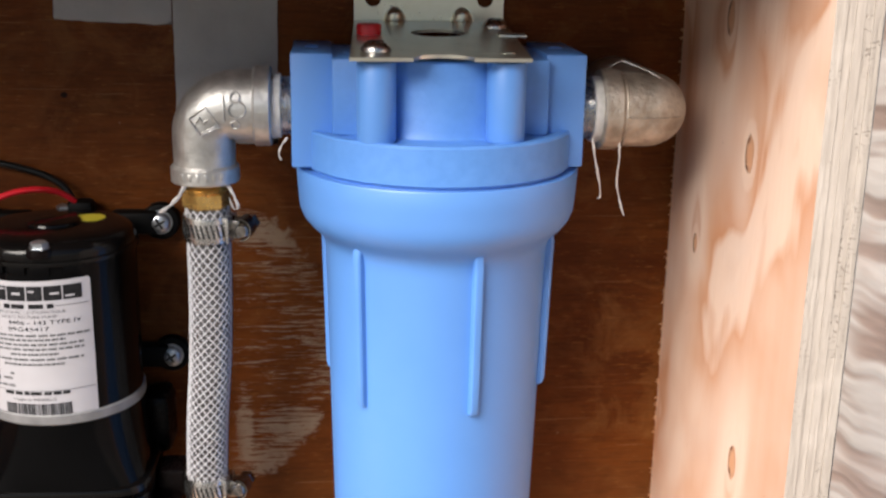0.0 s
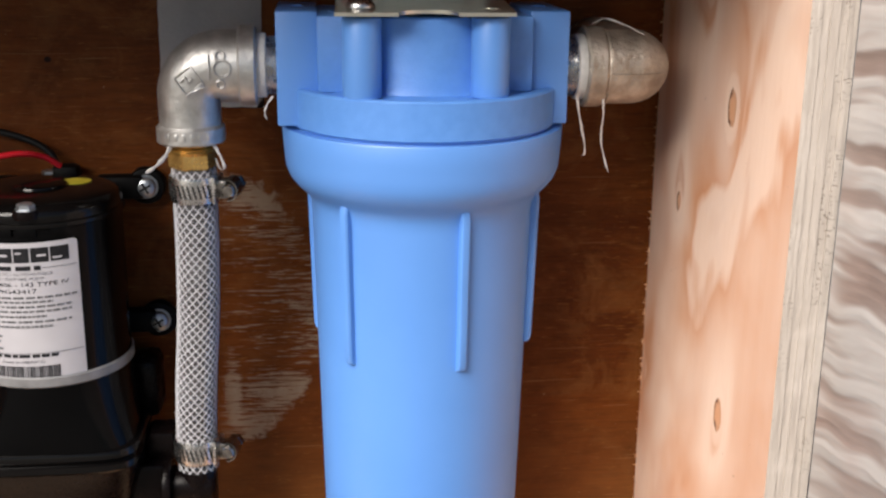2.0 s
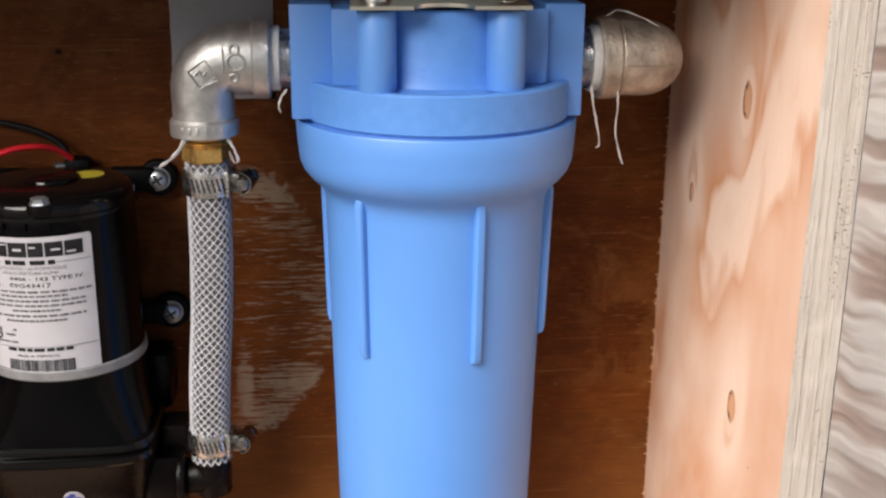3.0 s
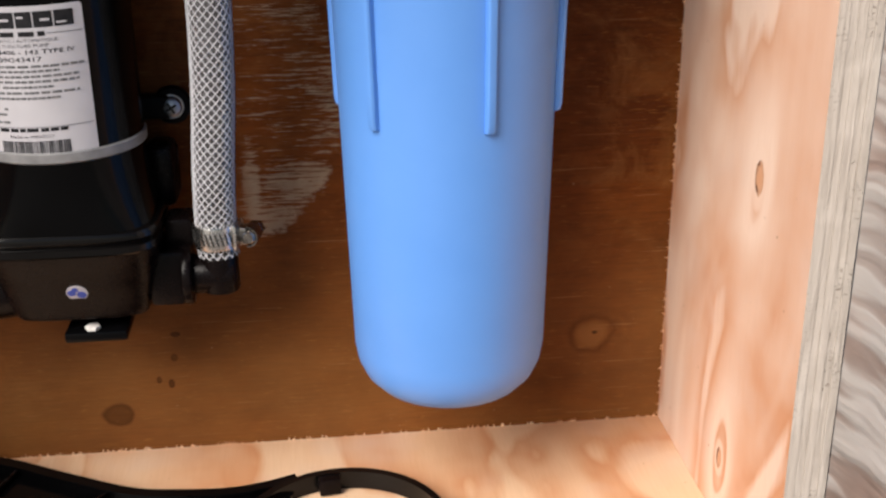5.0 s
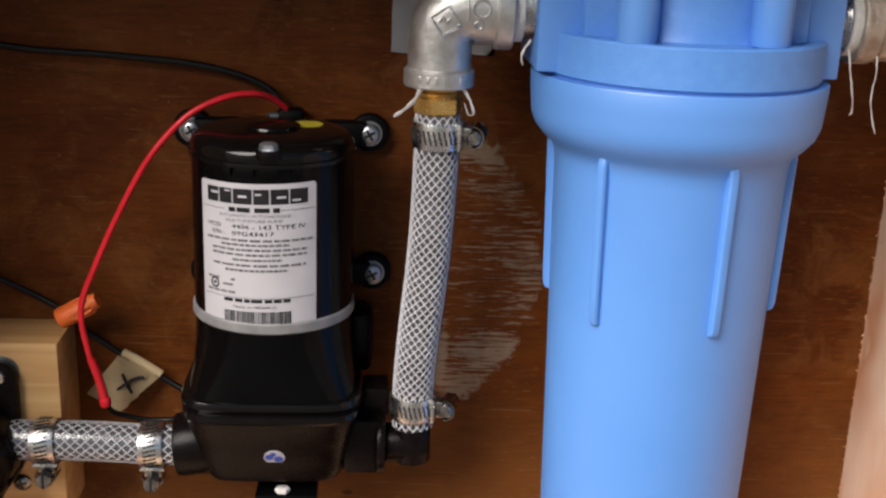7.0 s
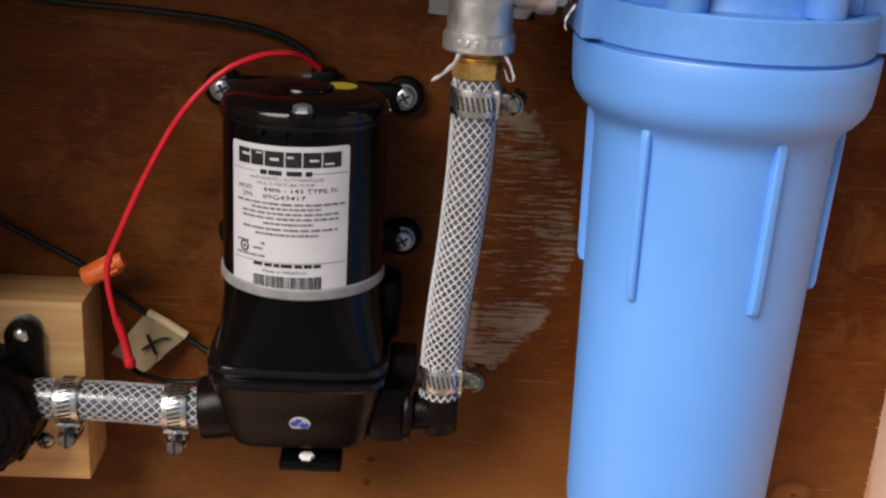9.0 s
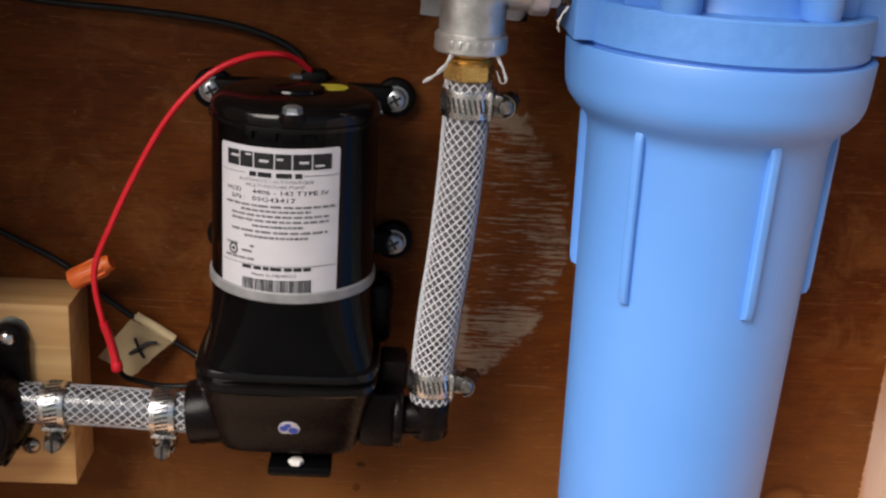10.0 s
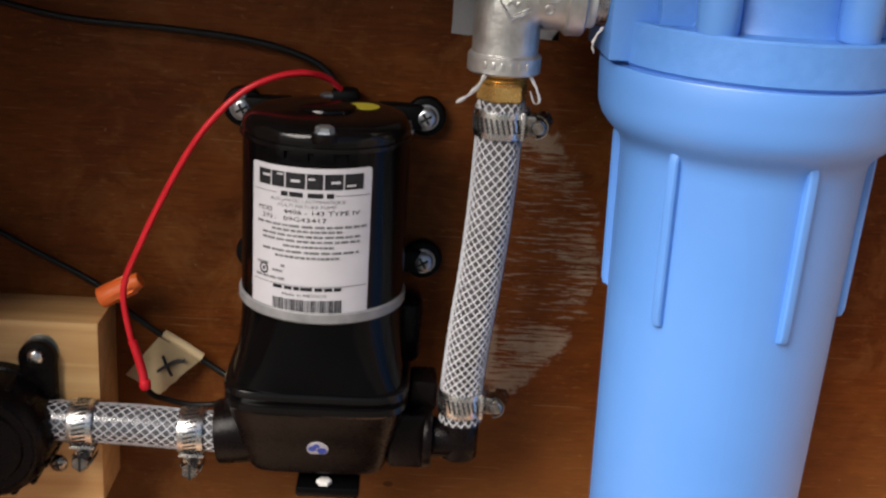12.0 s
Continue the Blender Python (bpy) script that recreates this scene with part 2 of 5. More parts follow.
def whitewashed():
    """Rough sawn boards with worn white paint, grain along the local x axis."""
    g = Graph("worn_white_paint_on_rough_wood")
    warp = g.math("MULTIPLY", g.noise(9, 3), 0.05)
    x, y, z = g.xyz()
    vec = g.add("ShaderNodeCombineXYZ")
    g.put(vec.inputs[0], g.math("MULTIPLY", x, 0.14))
    g.put(vec.inputs[2], g.math("ADD", z, warp))
    ridge = g.noise(70, 2.0, vec.outputs[0], 0.45)
    fine = g.noise(1.0, 3, g.stretch(40, 40, 700), 0.6)
    calm = g.ramp(g.noise(8, 2), (0.30, 0.35), (0.52, 1.0))
    worn = g.math("MULTIPLY", g.ramp(ridge, (0.39, 1.0), (0.44, 0.9), (0.52, 0.0)), calm)
    color = g.mix(g.noise(28, 4), (0.31, 0.285, 0.27), (0.42, 0.395, 0.38))
    color = g.mix(g.math("MULTIPLY", worn, 0.85), color, (0.15, 0.095, 0.075))
    color = g.mix(g.ramp(g.noise(15, 4), (0.50, 0.0), (0.68, 0.5)), color, (0.31, 0.225, 0.195))
    color = g.mix(g.math("MULTIPLY", g.ramp(fine, (0.50, 0.0), (0.70, 1.0)), 0.25), color, (0.33, 0.25, 0.21))
    return g.finish(color, 0.6, 0, g.math("MULTIPLY", ridge, calm), 0.8, 0.006)


def pine():
    g = Graph("clear_pine")
    x, y, z = g.xyz()
    vec = g.add("ShaderNodeCombineXYZ")
    g.put(vec.inputs[0], g.math("MULTIPLY", x, 0.05))
    g.put(vec.inputs[1], y)
    g.put(vec.inputs[2], z)
    ring = g.noise(130, 3, vec.outputs[0], 0.5, 0.4)
    fine = g.noise(1.0, 3, g.stretch(60, 900, 900))
    color = g.mix(g.ramp(ring, (0.35, 0.0), (0.65, 1.0)), (0.55, 0.31, 0.115), (0.70, 0.44, 0.19))
    color = g.mix(g.math("MULTIPLY", fine, 0.3), color, (0.38, 0.21, 0.09))
    return g.finish(color, 0.5, 0, fine, 0.25, 0.0005)


def clear_hose():
    """Clear vinyl with a faint milkiness and a wet shine."""
    g = Graph("clear_vinyl")
    clear = g.add("ShaderNodeBsdfTransparent")
    clear.inputs[0].default_value = (0.95, 0.95, 0.96, 1)
    milk = g.add("ShaderNodeBsdfDiffuse")
    milk.inputs[0].default_value = (0.62, 0.62, 0.66, 1)
    haze = g.add("ShaderNodeMixShader")
    g.put(haze.inputs[0], g.ramp(g.noise(70, 3), (0.35, 0.02), (0.70, 0.09)))
    g.put(haze.inputs[1], clear.outputs[0])
    g.put(haze.inputs[2], milk.outputs[0])
    gloss = g.add("ShaderNodeBsdfGlossy")
    gloss.inputs["Roughness"].default_value = 0.16
    fres = g.add("ShaderNodeFresnel")
    fres.inputs[0].default_value = 1.45
    mixer = g.add("ShaderNodeMixShader")
    g.put(mixer.inputs[0], fres.outputs[0])
    g.put(mixer.inputs[1], haze.outputs[0])
    g.put(mixer.inputs[2], gloss.outputs[0])
    g.put(g.tree.nodes["Material Output"].inputs["Surface"], mixer.outputs[0])
    return g.mat


M_WALL = stained_plywood()
M_SIDE = raw_plywood("pale_fir_plywood", "z", ((0.4925, 0.4045, 0.0085), (0.4525, 0.3455, 0.0090), (0.520, 0.2852, 0.0055), (0.4395, 0.1975, 0.0085), (0.4594, 0.0352, 0.0060)), (0.53, 0.225, 0.100), (0.76, 0.56, 0.440), (0.56, 0.35, 0.24))
M_FLOOR = raw_plywood("fir_plywood_floor", "y", ((0.17, 0.45, 0.004), (-0.30, 0.53, 0.006)), (0.54, 0.235, 0.10), (0.74, 0.51, 0.33), (0.48, 0.27, 0.14))
M_EDGE = ply_edge("weathered_ply_edge", (0.425, 0.375, 0.33), (0.475, 0.425, 0.38))
M_DOOR = whitewashed()
M_PINE = pine()
M_BLUE = plain("blue_polypropylene", (0.094, 0.265, 0.675), (0.109, 0.290, 0.715), 0.42, scale=14, grain=1500, strength=0.12, depth=0.0003, spread=0.06, Specular_IOR_Level=0.72)
M_BLUE_ROUGH = plain("textured_blue_polypropylene", (0.088, 0.252, 0.650), (0.107, 0.285, 0.705), 0.45, scale=160, grain=1300, strength=0.28, depth=0.0005, spread=0.08)
M_STEEL = plain("galvanised_iron", (0.46, 0.455, 0.44), (0.68, 0.67, 0.65), 0.42, 0.85, scale=120, grain=520, strength=0.32, depth=0.0007, spread=0.14)
M_DULL = plain("dull_galvanised_iron", (0.30, 0.255, 0.205), (0.62, 0.56, 0.48), 0.46, 0.7, scale=85, grain=420, strength=0.6, depth=0.0014, spread=0.12)
M_ZINC = plain("zinc_plated_steel", (0.66, 0.655, 0.57), (0.78, 0.77, 0.68), 0.30, 0.95, scale=60, grain=700, strength=0.05, depth=0.0003, spread=0.1)
M_BRIGHT = plain("stainless_steel", (0.55, 0.54, 0.53), (0.70, 0.69, 0.68), 0.27, 1.0, scale=200, grain=1200, strength=0.1, depth=0.0002, spread=0.08)
M_BRASS = plain("brass", (0.62, 0.36, 0.10), (0.80, 0.52, 0.18), 0.26, 0.78, scale=150, grain=900, strength=0.15, depth=0.0003, spread=0.08)
M_TEFLON = plain("white_thread_tape", (0.58, 0.56, 0.53), (0.72, 0.70, 0.67), 0.5, scale=300, grain=900, strength=0.5, depth=0.0005)
M_BLACK = plain("black_satin_enamel", (0.0012, 0.0012, 0.0014), (0.0022, 0.0022, 0.0025), 0.16, scale=40, grain=900, strength=0.10, depth=0.0003, spread=0.05, Specular_IOR_Level=0.12)
M_RIM = plain("glossy_black_plastic", (0.0025, 0.0022, 0.0022), (0.004, 0.0035, 0.0035), 0.15, scale=50, grain=900, strength=0.10, depth=0.0003, spread=0.05, Specular_IOR_Level=0.25)
M_PLASTIC = plain("black_moulded_plastic", (0.0034, 0.0021, 0.0022), (0.0056, 0.0036, 0.0036), 0.27, scale=50, grain=1100, strength=0.25, depth=0.0004, spread=0.1, Specular_IOR_Level=0.12)
M_RUBBER = plain("black_rubber", (0.002, 0.002, 0.002), (0.004, 0.0037, 0.0037), 0.55, scale=80, grain=900, Specular_IOR_Level=0.1)
M_RING = plain("grey_gasket", (0.15, 0.15, 0.155), (0.23, 0.23, 0.235), 0.5, scale=120, grain=900)
M_PAPER = plain("white_label", (0.435, 0.425, 0.455), (0.49, 0.48, 0.51), 0.42, scale=40, grain=700, strength=0.05)
M_INK = plain("black_ink", (0.012, 0.012, 0.014), (0.022, 0.022, 0.024), 0.5, scale=300, grain=900, Specular_IOR_Level=0.15)
M_FAINT = plain("worn_grey_ink", (0.05, 0.05, 0.055), (0.22, 0.22, 0.23), 0.5, scale=700, grain=1500)
M_YELLOW = plain("yellow_sticker", (0.50, 0.42, 0.03), (0.66, 0.56, 0.06), 0.45, scale=120, grain=900)
M_BLUE_INK = plain("blue_ink", (0.02, 0.05, 0.30), (0.04, 0.08, 0.42), 0.4, scale=200, grain=900)
M_RED = plain("red_vinyl", (0.62, 0.010, 0.020), (0.76, 0.02, 0.035), 0.35, scale=90, grain=900, strength=0.1)
M_WIRE = plain("black_vinyl", (0.004, 0.004, 0.004), (0.008, 0.008, 0.008), 0.38, scale=90, grain=900, strength=0.1, Specular_IOR_Level=0.2)
M_ORANGE = plain("orange_plastic", (0.72, 0.12, 0.02), (0.85, 0.18, 0.035), 0.4, scale=90, grain=900, strength=0.15)
M_MASK = plain("masking_tape", (0.46, 0.345, 0.19), (0.56, 0.435, 0.255), 0.6, scale=60, grain=400, strength=0.4)
M_DUCT = plain("grey_duct_tape", (0.54, 0.535, 0.54), (0.64, 0.635, 0.635), 0.34, scale=35, grain=500, strength=0.5, depth=0.0006)
M_BRAID = plain("white_polyester_braid", (0.61, 0.61, 0.65), (0.75, 0.75, 0.79), 0.5, scale=200, grain=900, strength=0.2)
M_BORE = plain("milky_hose_bore", (0.018, 0.014, 0.013), (0.11, 0.105, 0.11), 0.30, scale=42, grain=900, strength=0.1)
M_BORE_DARK = plain("smoky_hose_bore", (0.008, 0.008, 0.009), (0.07, 0.07, 0.075), 0.25, scale=55, grain=900, strength=0.1)
M_VINYL = clear_hose()
M_GROUND = plain("dusty_concrete", (0.115, 0.107, 0.098), (0.175, 0.163, 0.150), 0.85, scale=3, grain=120, strength=0.4, depth=0.004)
M_WORM = plain("worn_steel_screw", (0.10, 0.092, 0.085), (0.46, 0.43, 0.40), 0.24, 1.0, scale=300, grain=900, strength=0.3, depth=0.0004)
M_BOLT = plain("dulled_zinc_screw", (0.36, 0.39, 0.42), (0.54, 0.57, 0.60), 0.33, 0.85, scale=200, grain=900, strength=0.2, depth=0.0003)
# near-black inlays: the shade inside screw recesses and band slots, as colour
M_SLOT = plain("painted_recess_shade", (0.004, 0.004, 0.004), (0.008, 0.008, 0.008), 0.7)


# ---- mesh helpers ----
def thing(name, at, label, category, group="", turn=None):
    """An Empty at the base of a thing."""
    ob = new(name)
    ob.empty_display_size = 0.02
    ob.matrix_world = Matrix.Translation(at) @ (turn if turn is not None else Matrix())
    ob.matrix_basis = ob.matrix_world
    return tagged(ob, label, category, group)


def base_of(ob):
    m = Matrix()
    while ob is not None:
        m = ob.matrix_basis @ m
        ob = ob.parent
    return m


def part(name, bm, material, parent=None, label="", local=False, sharp=32, lone=None):
    """Links a bmesh as one mesh object. Its coordinates are the world's, or the parent's with local."""
    if parent is not None and not local:
        bm.transform(base_of(parent).inverted())
    bmesh.ops.recalc_face_normals(bm, faces=bm.faces)
    me = bpy.data.meshes.new(name)
    bm.to_mesh(me)
    bm.free()
    me.polygons.foreach_set("use_smooth", [True] * len(me.polygons))
    me.set_sharp_from_angle(angle=radians(sharp))
    me.materials.append(material)
    ob = new(name, me)
    ob.parent = parent
    if label:
        tagged(ob, label)
    if lone:
        tagged(ob, *lone)
    return ob


def box(x0, x1, y0, y1, z0, z1, bevel=0.0, bm=None, seg=2):
    bm = bm or bmesh.new()
    got = bmesh.ops.create_cube(bm, size=1.0, matrix=Matrix.Translation(((x0 + x1) / 2, (y0 + y1) / 2, (z0 + z1) / 2)) @ Matrix.Diagonal((x1 - x0, y1 - y0, z1 - z0, 1)))
    if bevel:
        edges = {e for v in got["verts"] for e in v.link_edges}
        bmesh.ops.bevel(bm, geom=list(edges), offset=bevel, segments=seg, affect="EDGES", profile=0.5)
    return bm


def aim(p, way):
    """A frame at p whose z axis points along way."""
    return Matrix.Translation(p) @ Vector(way).to_track_quat("Z", "Y").to_matrix().to_4x4()


def lathe(profile, frame_m=None, seg=48, bm=None, caps=True):
    """Turns (radius, height) pairs about the z axis of frame_m."""
    bm = bm or bmesh.new()
    m = frame_m if frame_m is not None else Matrix()
    rings = []
    for r, h in profile:
        if r < 1e-6:
            rings.append([bm.verts.new(m @ Vector((0, 0, h)))])
        else:
            rings.append([bm.verts.new(m @ Vector((r * math.cos(2 * math.pi * i / seg), r * math.sin(2 * math.pi * i / seg), h))) for i in range(seg)])
    for a, b in zip(rings, rings[1:]):
        for i in range(seg):
            j = (i + 1) % seg
            if len(a) == 1 and len(b) > 1:
                bm.faces.new((a[0], b[i], b[j]))
            elif len(b) == 1 and len(a) > 1:
                bm.faces.new((a[i], a[j], b[0]))
            elif len(a) > 1:
                bm.faces.new((a[i], a[j], b[j], b[i]))
    for ring, flip in ((rings[0], True), (rings[-1], False)):
        if caps and len(ring) > 1:
            bm.faces.new(ring[::-1] if flip else ring)
    return bm


def rod(p0, p1, r, bevel=0.0, seg=32, bm=None, r1=None):
    """A round bar from p0 to p1 with eased ends."""
    p0, p1 = Vector(p0), Vector(p1)
    h = (p1 - p0).length
    r1 = r if r1 is None else r1
    prof = [(0, 0), (r, 0), (r1, h), (0, h)] if not bevel else [(0, 0), (r - bevel, 0), (r - 0.3 * bevel, 0.3 * bevel), (r, bevel), (r1, h - bevel), (r1 - 0.3 * bevel, h - 0.3 * bevel), (r1 - bevel, h), (0, h)]
    return lathe(prof, aim(p0, p1 - p0), seg, bm)


def spline(points, steps=8):
    """A smooth line through points (Catmull-Rom)."""
    pts = [Vector(p) for p in points]
    pts = [2 * pts[0] - pts[1]] + pts + [2 * pts[-1] - pts[-2]]
    line = []
    for a, b, c, d in zip(pts, pts[1:], pts[2:], pts[3:]):
        for k in range(steps):
            t = k / steps
            line.append(0.5 * (2 * b + (c - a) * t + (2 * a - 5 * b + 4 * c - d) * t * t + (3 * b - a - 3 * c + d) * t ** 3))
    return line + [pts[-2]]


def frames_along(line):
    """Frames without twist along a line."""
    ups, tangents = [], []
    for i in range(len(line)):
        tangents.append((line[min(i + 1, len(line) - 1)] - line[max(i - 1, 0)]).normalized())
    side = tangents[0].orthogonal().normalized()
    for t in tangents:
        side = (side - t * side.dot(t)).normalized()
        ups.append((side.copy(), t.cross(side)))
    return ups


def sweep(line, radius, seg=12, bm=None, flat=1.0):
    """A round (or flattened) cord along a line; radius may be a function of the way from 0 to 1."""
    bm = bm or bmesh.new()
    rings = []
    n = len(line) - 1
    for i, (p, (a, b)) in enumerate(zip(line, frames_along(line))):
        r = radius(i / n) if callable(radius) else radius
        rings.append([bm.verts.new(p + r * (math.cos(2 * math.pi * k / seg) * a + flat * math.sin(2 * math.pi * k / seg) * b)) for k in range(seg)])
    for p, q in zip(rings, rings[1:]):
        for k in range(seg):
            bm.faces.new((p[k], p[(k + 1) % seg], q[(k + 1) % seg], q[k]))
    bm.faces.new(rings[0][::-1])
    bm.faces.new(rings[-1])
    return bm


def loft(levels, n=64, bm=None):
    """Rounded-square rings, one above the other: (z, cx, cy, half width, half depth, power)."""
    bm = bm or bmesh.new()
    rings = []
    for z, cx, cy, hw, hd, power in levels:
        ring = []
        for i in range(n):
            c, s = math.cos(2 * math.pi * i / n), math.sin(2 * math.pi * i / n)
            ring.append(bm.verts.new((cx + hw * math.copysign(abs(c) ** (2 / power), c), cy + hd * math.copysign(abs(s) ** (2 / power), s), z)))
        rings.append(ring)
    for p, q in zip(rings, rings[1:]):
        for i in range(n):
            bm.faces.new((p[i], p[(i + 1) % n], q[(i + 1) % n], q[i]))
    bm.faces.new(rings[0][::-1])
    bm.faces.new(rings[-1])
    return bm


def slab(outline, z0, z1, m=None, bm=None):
    """A flat plate with any outline in its own xy plane."""
    bm = bm or bmesh.new()
    m = m if m is not None else Matrix()
    low = [bm.verts.new(m @ Vector((x, y, z0))) for x, y in outline]
    high = [bm.verts.new(m @ Vector((x, y, z1))) for x, y in outline]
    bm.faces.new(low[::-1])
    bm.faces.new(high)
    for i in range(len(low)):
        j = (i + 1) % len(low)
        bm.faces.new((low[i], low[j], high[j], high[i]))
    return bm


# ---- the box ----
WALL_Y, SIDE_X, FRONT_Y, TOP_Z, LEFT_X = 0.567, 0.200, 0.3768, 0.474, -0.356


def build_box():
    part("wall_back", box(LEFT_X, SIDE_X + 0.0195, WALL_Y, WALL_Y + 0.019, -0.019, TOP_Z), M_WALL, lone=("brown-stained plywood back panel with a scraped pale patch", "wall", "", "structure"))
    part("floor", box(LEFT_X, SIDE_X, FRONT_Y - 0.004, WALL_Y, -0.019, 0.0, 0.0008), M_FLOOR, lone=("pale unpainted plywood floor of the box", "floor", "", "structure"))
    # top is out of view; height and overhang are set to shade the upper panels
    part("ceiling", box(LEFT_X - 0.02, SIDE_X + 0.02, FRONT_Y - 0.022, WALL_Y + 0.019, TOP_Z, TOP_Z + 0.019), M_WALL, lone=("brown-stained plywood top of the box", "ceiling", "", "structure"))
    # left panel is out of view, placed where it blocks the low sun
    part("wall_left", box(LEFT_X - 0.019, LEFT_X, FRONT_Y, WALL_Y, -0.019, TOP_Z), M_SIDE, lone=("pale plywood side panel of the box", "wall", "", "structure"))
    wall = part("wall_right", box(SIDE_X, SIDE_X + 0.0007, FRONT_Y, WALL_Y, -0.019, TOP_Z), M_SIDE, lone=("pale knotty fir plywood side panel with weathered front edge", "wall", "", "structure"))
    wall.data.materials.append(M_EDGE)
    for poly in wall.data.polygons:
        poly.material_index = 1 if poly.normal.y < -0.9 else 0
    rnd = random.Random(4)
    x = SIDE_X + 0.0007
    for i, w in enumerate((0.0040, 0.0037, 0.0036, 0.0037, 0.0038)):
        bm = bmesh.new()
        n = 60
        y_in = WALL_Y
        cols = []
        for k in range(n + 1):
            z = -0.019 + (TOP_Z + 0.019) * k / n
            f = FRONT_Y + (0.0003 if i % 2 else -0.0002) + rnd.uniform(-0.00025, 0.00025)
            cols.append([bm.verts.new(v) for v in ((x, f, z), (x + w - 0.00015, f + rnd.uniform(0, 0.0002), z), (x + w - 0.00015, y_in, z), (x, y_in, z))])
        for a, b in zip(cols, cols[1:]):
            for j in range(4):
                bm.faces.new((a[j], a[(j + 1) % 4], b[(j + 1) % 4], b[j]))
        bm.faces.new(cols[0][::-1])
        bm.faces.new(cols[-1])
        part("ply", bm, M_EDGE, wall)
        x += w
    # frayed veneer fibres along the inner corner and the floor line
    bm = bmesh.new()
    for k in range(150):
        z = rnd.uniform(0.0, TOP_Z)
        s = rnd.uniform(0.0006, 0.0022)
        bmesh.ops.create_cone(bm, segments=4, radius1=0.0005, radius2=0.0001, depth=s, cap_ends=True, matrix=aim((SIDE_X - s / 2, WALL_Y - 0.0006, z), (-1, rnd.uniform(-0.3, 0.1), rnd.uniform(-0.7, 0.7))))
    for k in range(150):
        x = rnd.uniform(-0.32, SIDE_X)
        s = rnd.uniform(0.0006, 0.0024)
        bmesh.ops.create_cone(bm, segments=4, radius1=0.0006, radius2=0.0001, depth=s, cap_ends=True, matrix=aim((x, WALL_Y - 0.0008, s / 2), (rnd.uniform(-0.6, 0.6), -0.2, 1)))
    part("wood_splinters", bm, M_FLOOR, lone=("tiny frayed wood splinters along the panel joints", "splinters", "", "stuff"))

    # the open door, hinged at the outer corner
    door = part("door_1", box(0, 0.30, 0, 0.018, -0.016, 0.466, 0.001), M_DOOR, local=True, lone=("open box door of rough boards in worn white paint", "door", "", "structure"))
    door.matrix_basis = Matrix.Translation((SIDE_X + 0.0186, FRONT_Y - 0.0018, 0)) @ Matrix.Rotation(radians(-74), 4, "Z")
    # ground is out of view; its pale tone is chosen for upward bounce light
    part("ground", box(-30, 30, -30, 30, -0.07, -0.0195), M_GROUND, lone=("pale dusty concrete ground outside the box", "ground", "", "structure"))


build_box()
FX, FY = 0.0605, 0.4975  # axis of the filter


# ---- water filter ----
def rib(angle):
    """A raised vertical rib with a rounded front on the sump."""
    bm = bmesh.new()
    a = radians(angle)
    out = Vector((math.sin(a), -math.cos(a), 0))
    side = Vector((math.cos(a), math.sin(a), 0))
    axis = Vector((FX, FY, 0))
    rings = []
    levels = ((0.3035, 0.0560), (0.3010, 0.0578), (0.297, 0.0585), (0.270, 0.0577), (0.240, 0.0569), (0.2260, 0.0565), (0.2232, 0.0556), (0.2218, 0.0525))
    for z, r in levels:
        r_in = 0.048
        w = 0.0023
        prof = ((r_in, -w), (r - 0.0012, -w), (r - 0.0003, -w * 0.7), (r, 0), (r - 0.0003, w * 0.7), (r - 0.0012, w), (r_in, w))
        rings.append([bm.verts.new(axis + out * q + side * s + Vector((0, 0, z))) for q, s in prof])
    for p, q in zip(rings, rings[1:]):
        for j in range(7):
            bm.faces.new((p[j], p[(j + 1) % 7], q[(j + 1) % 7], q[j]))
    bm.faces.new(rings[0])
    bm.faces.new(rings[-1][::-1])
    return bm


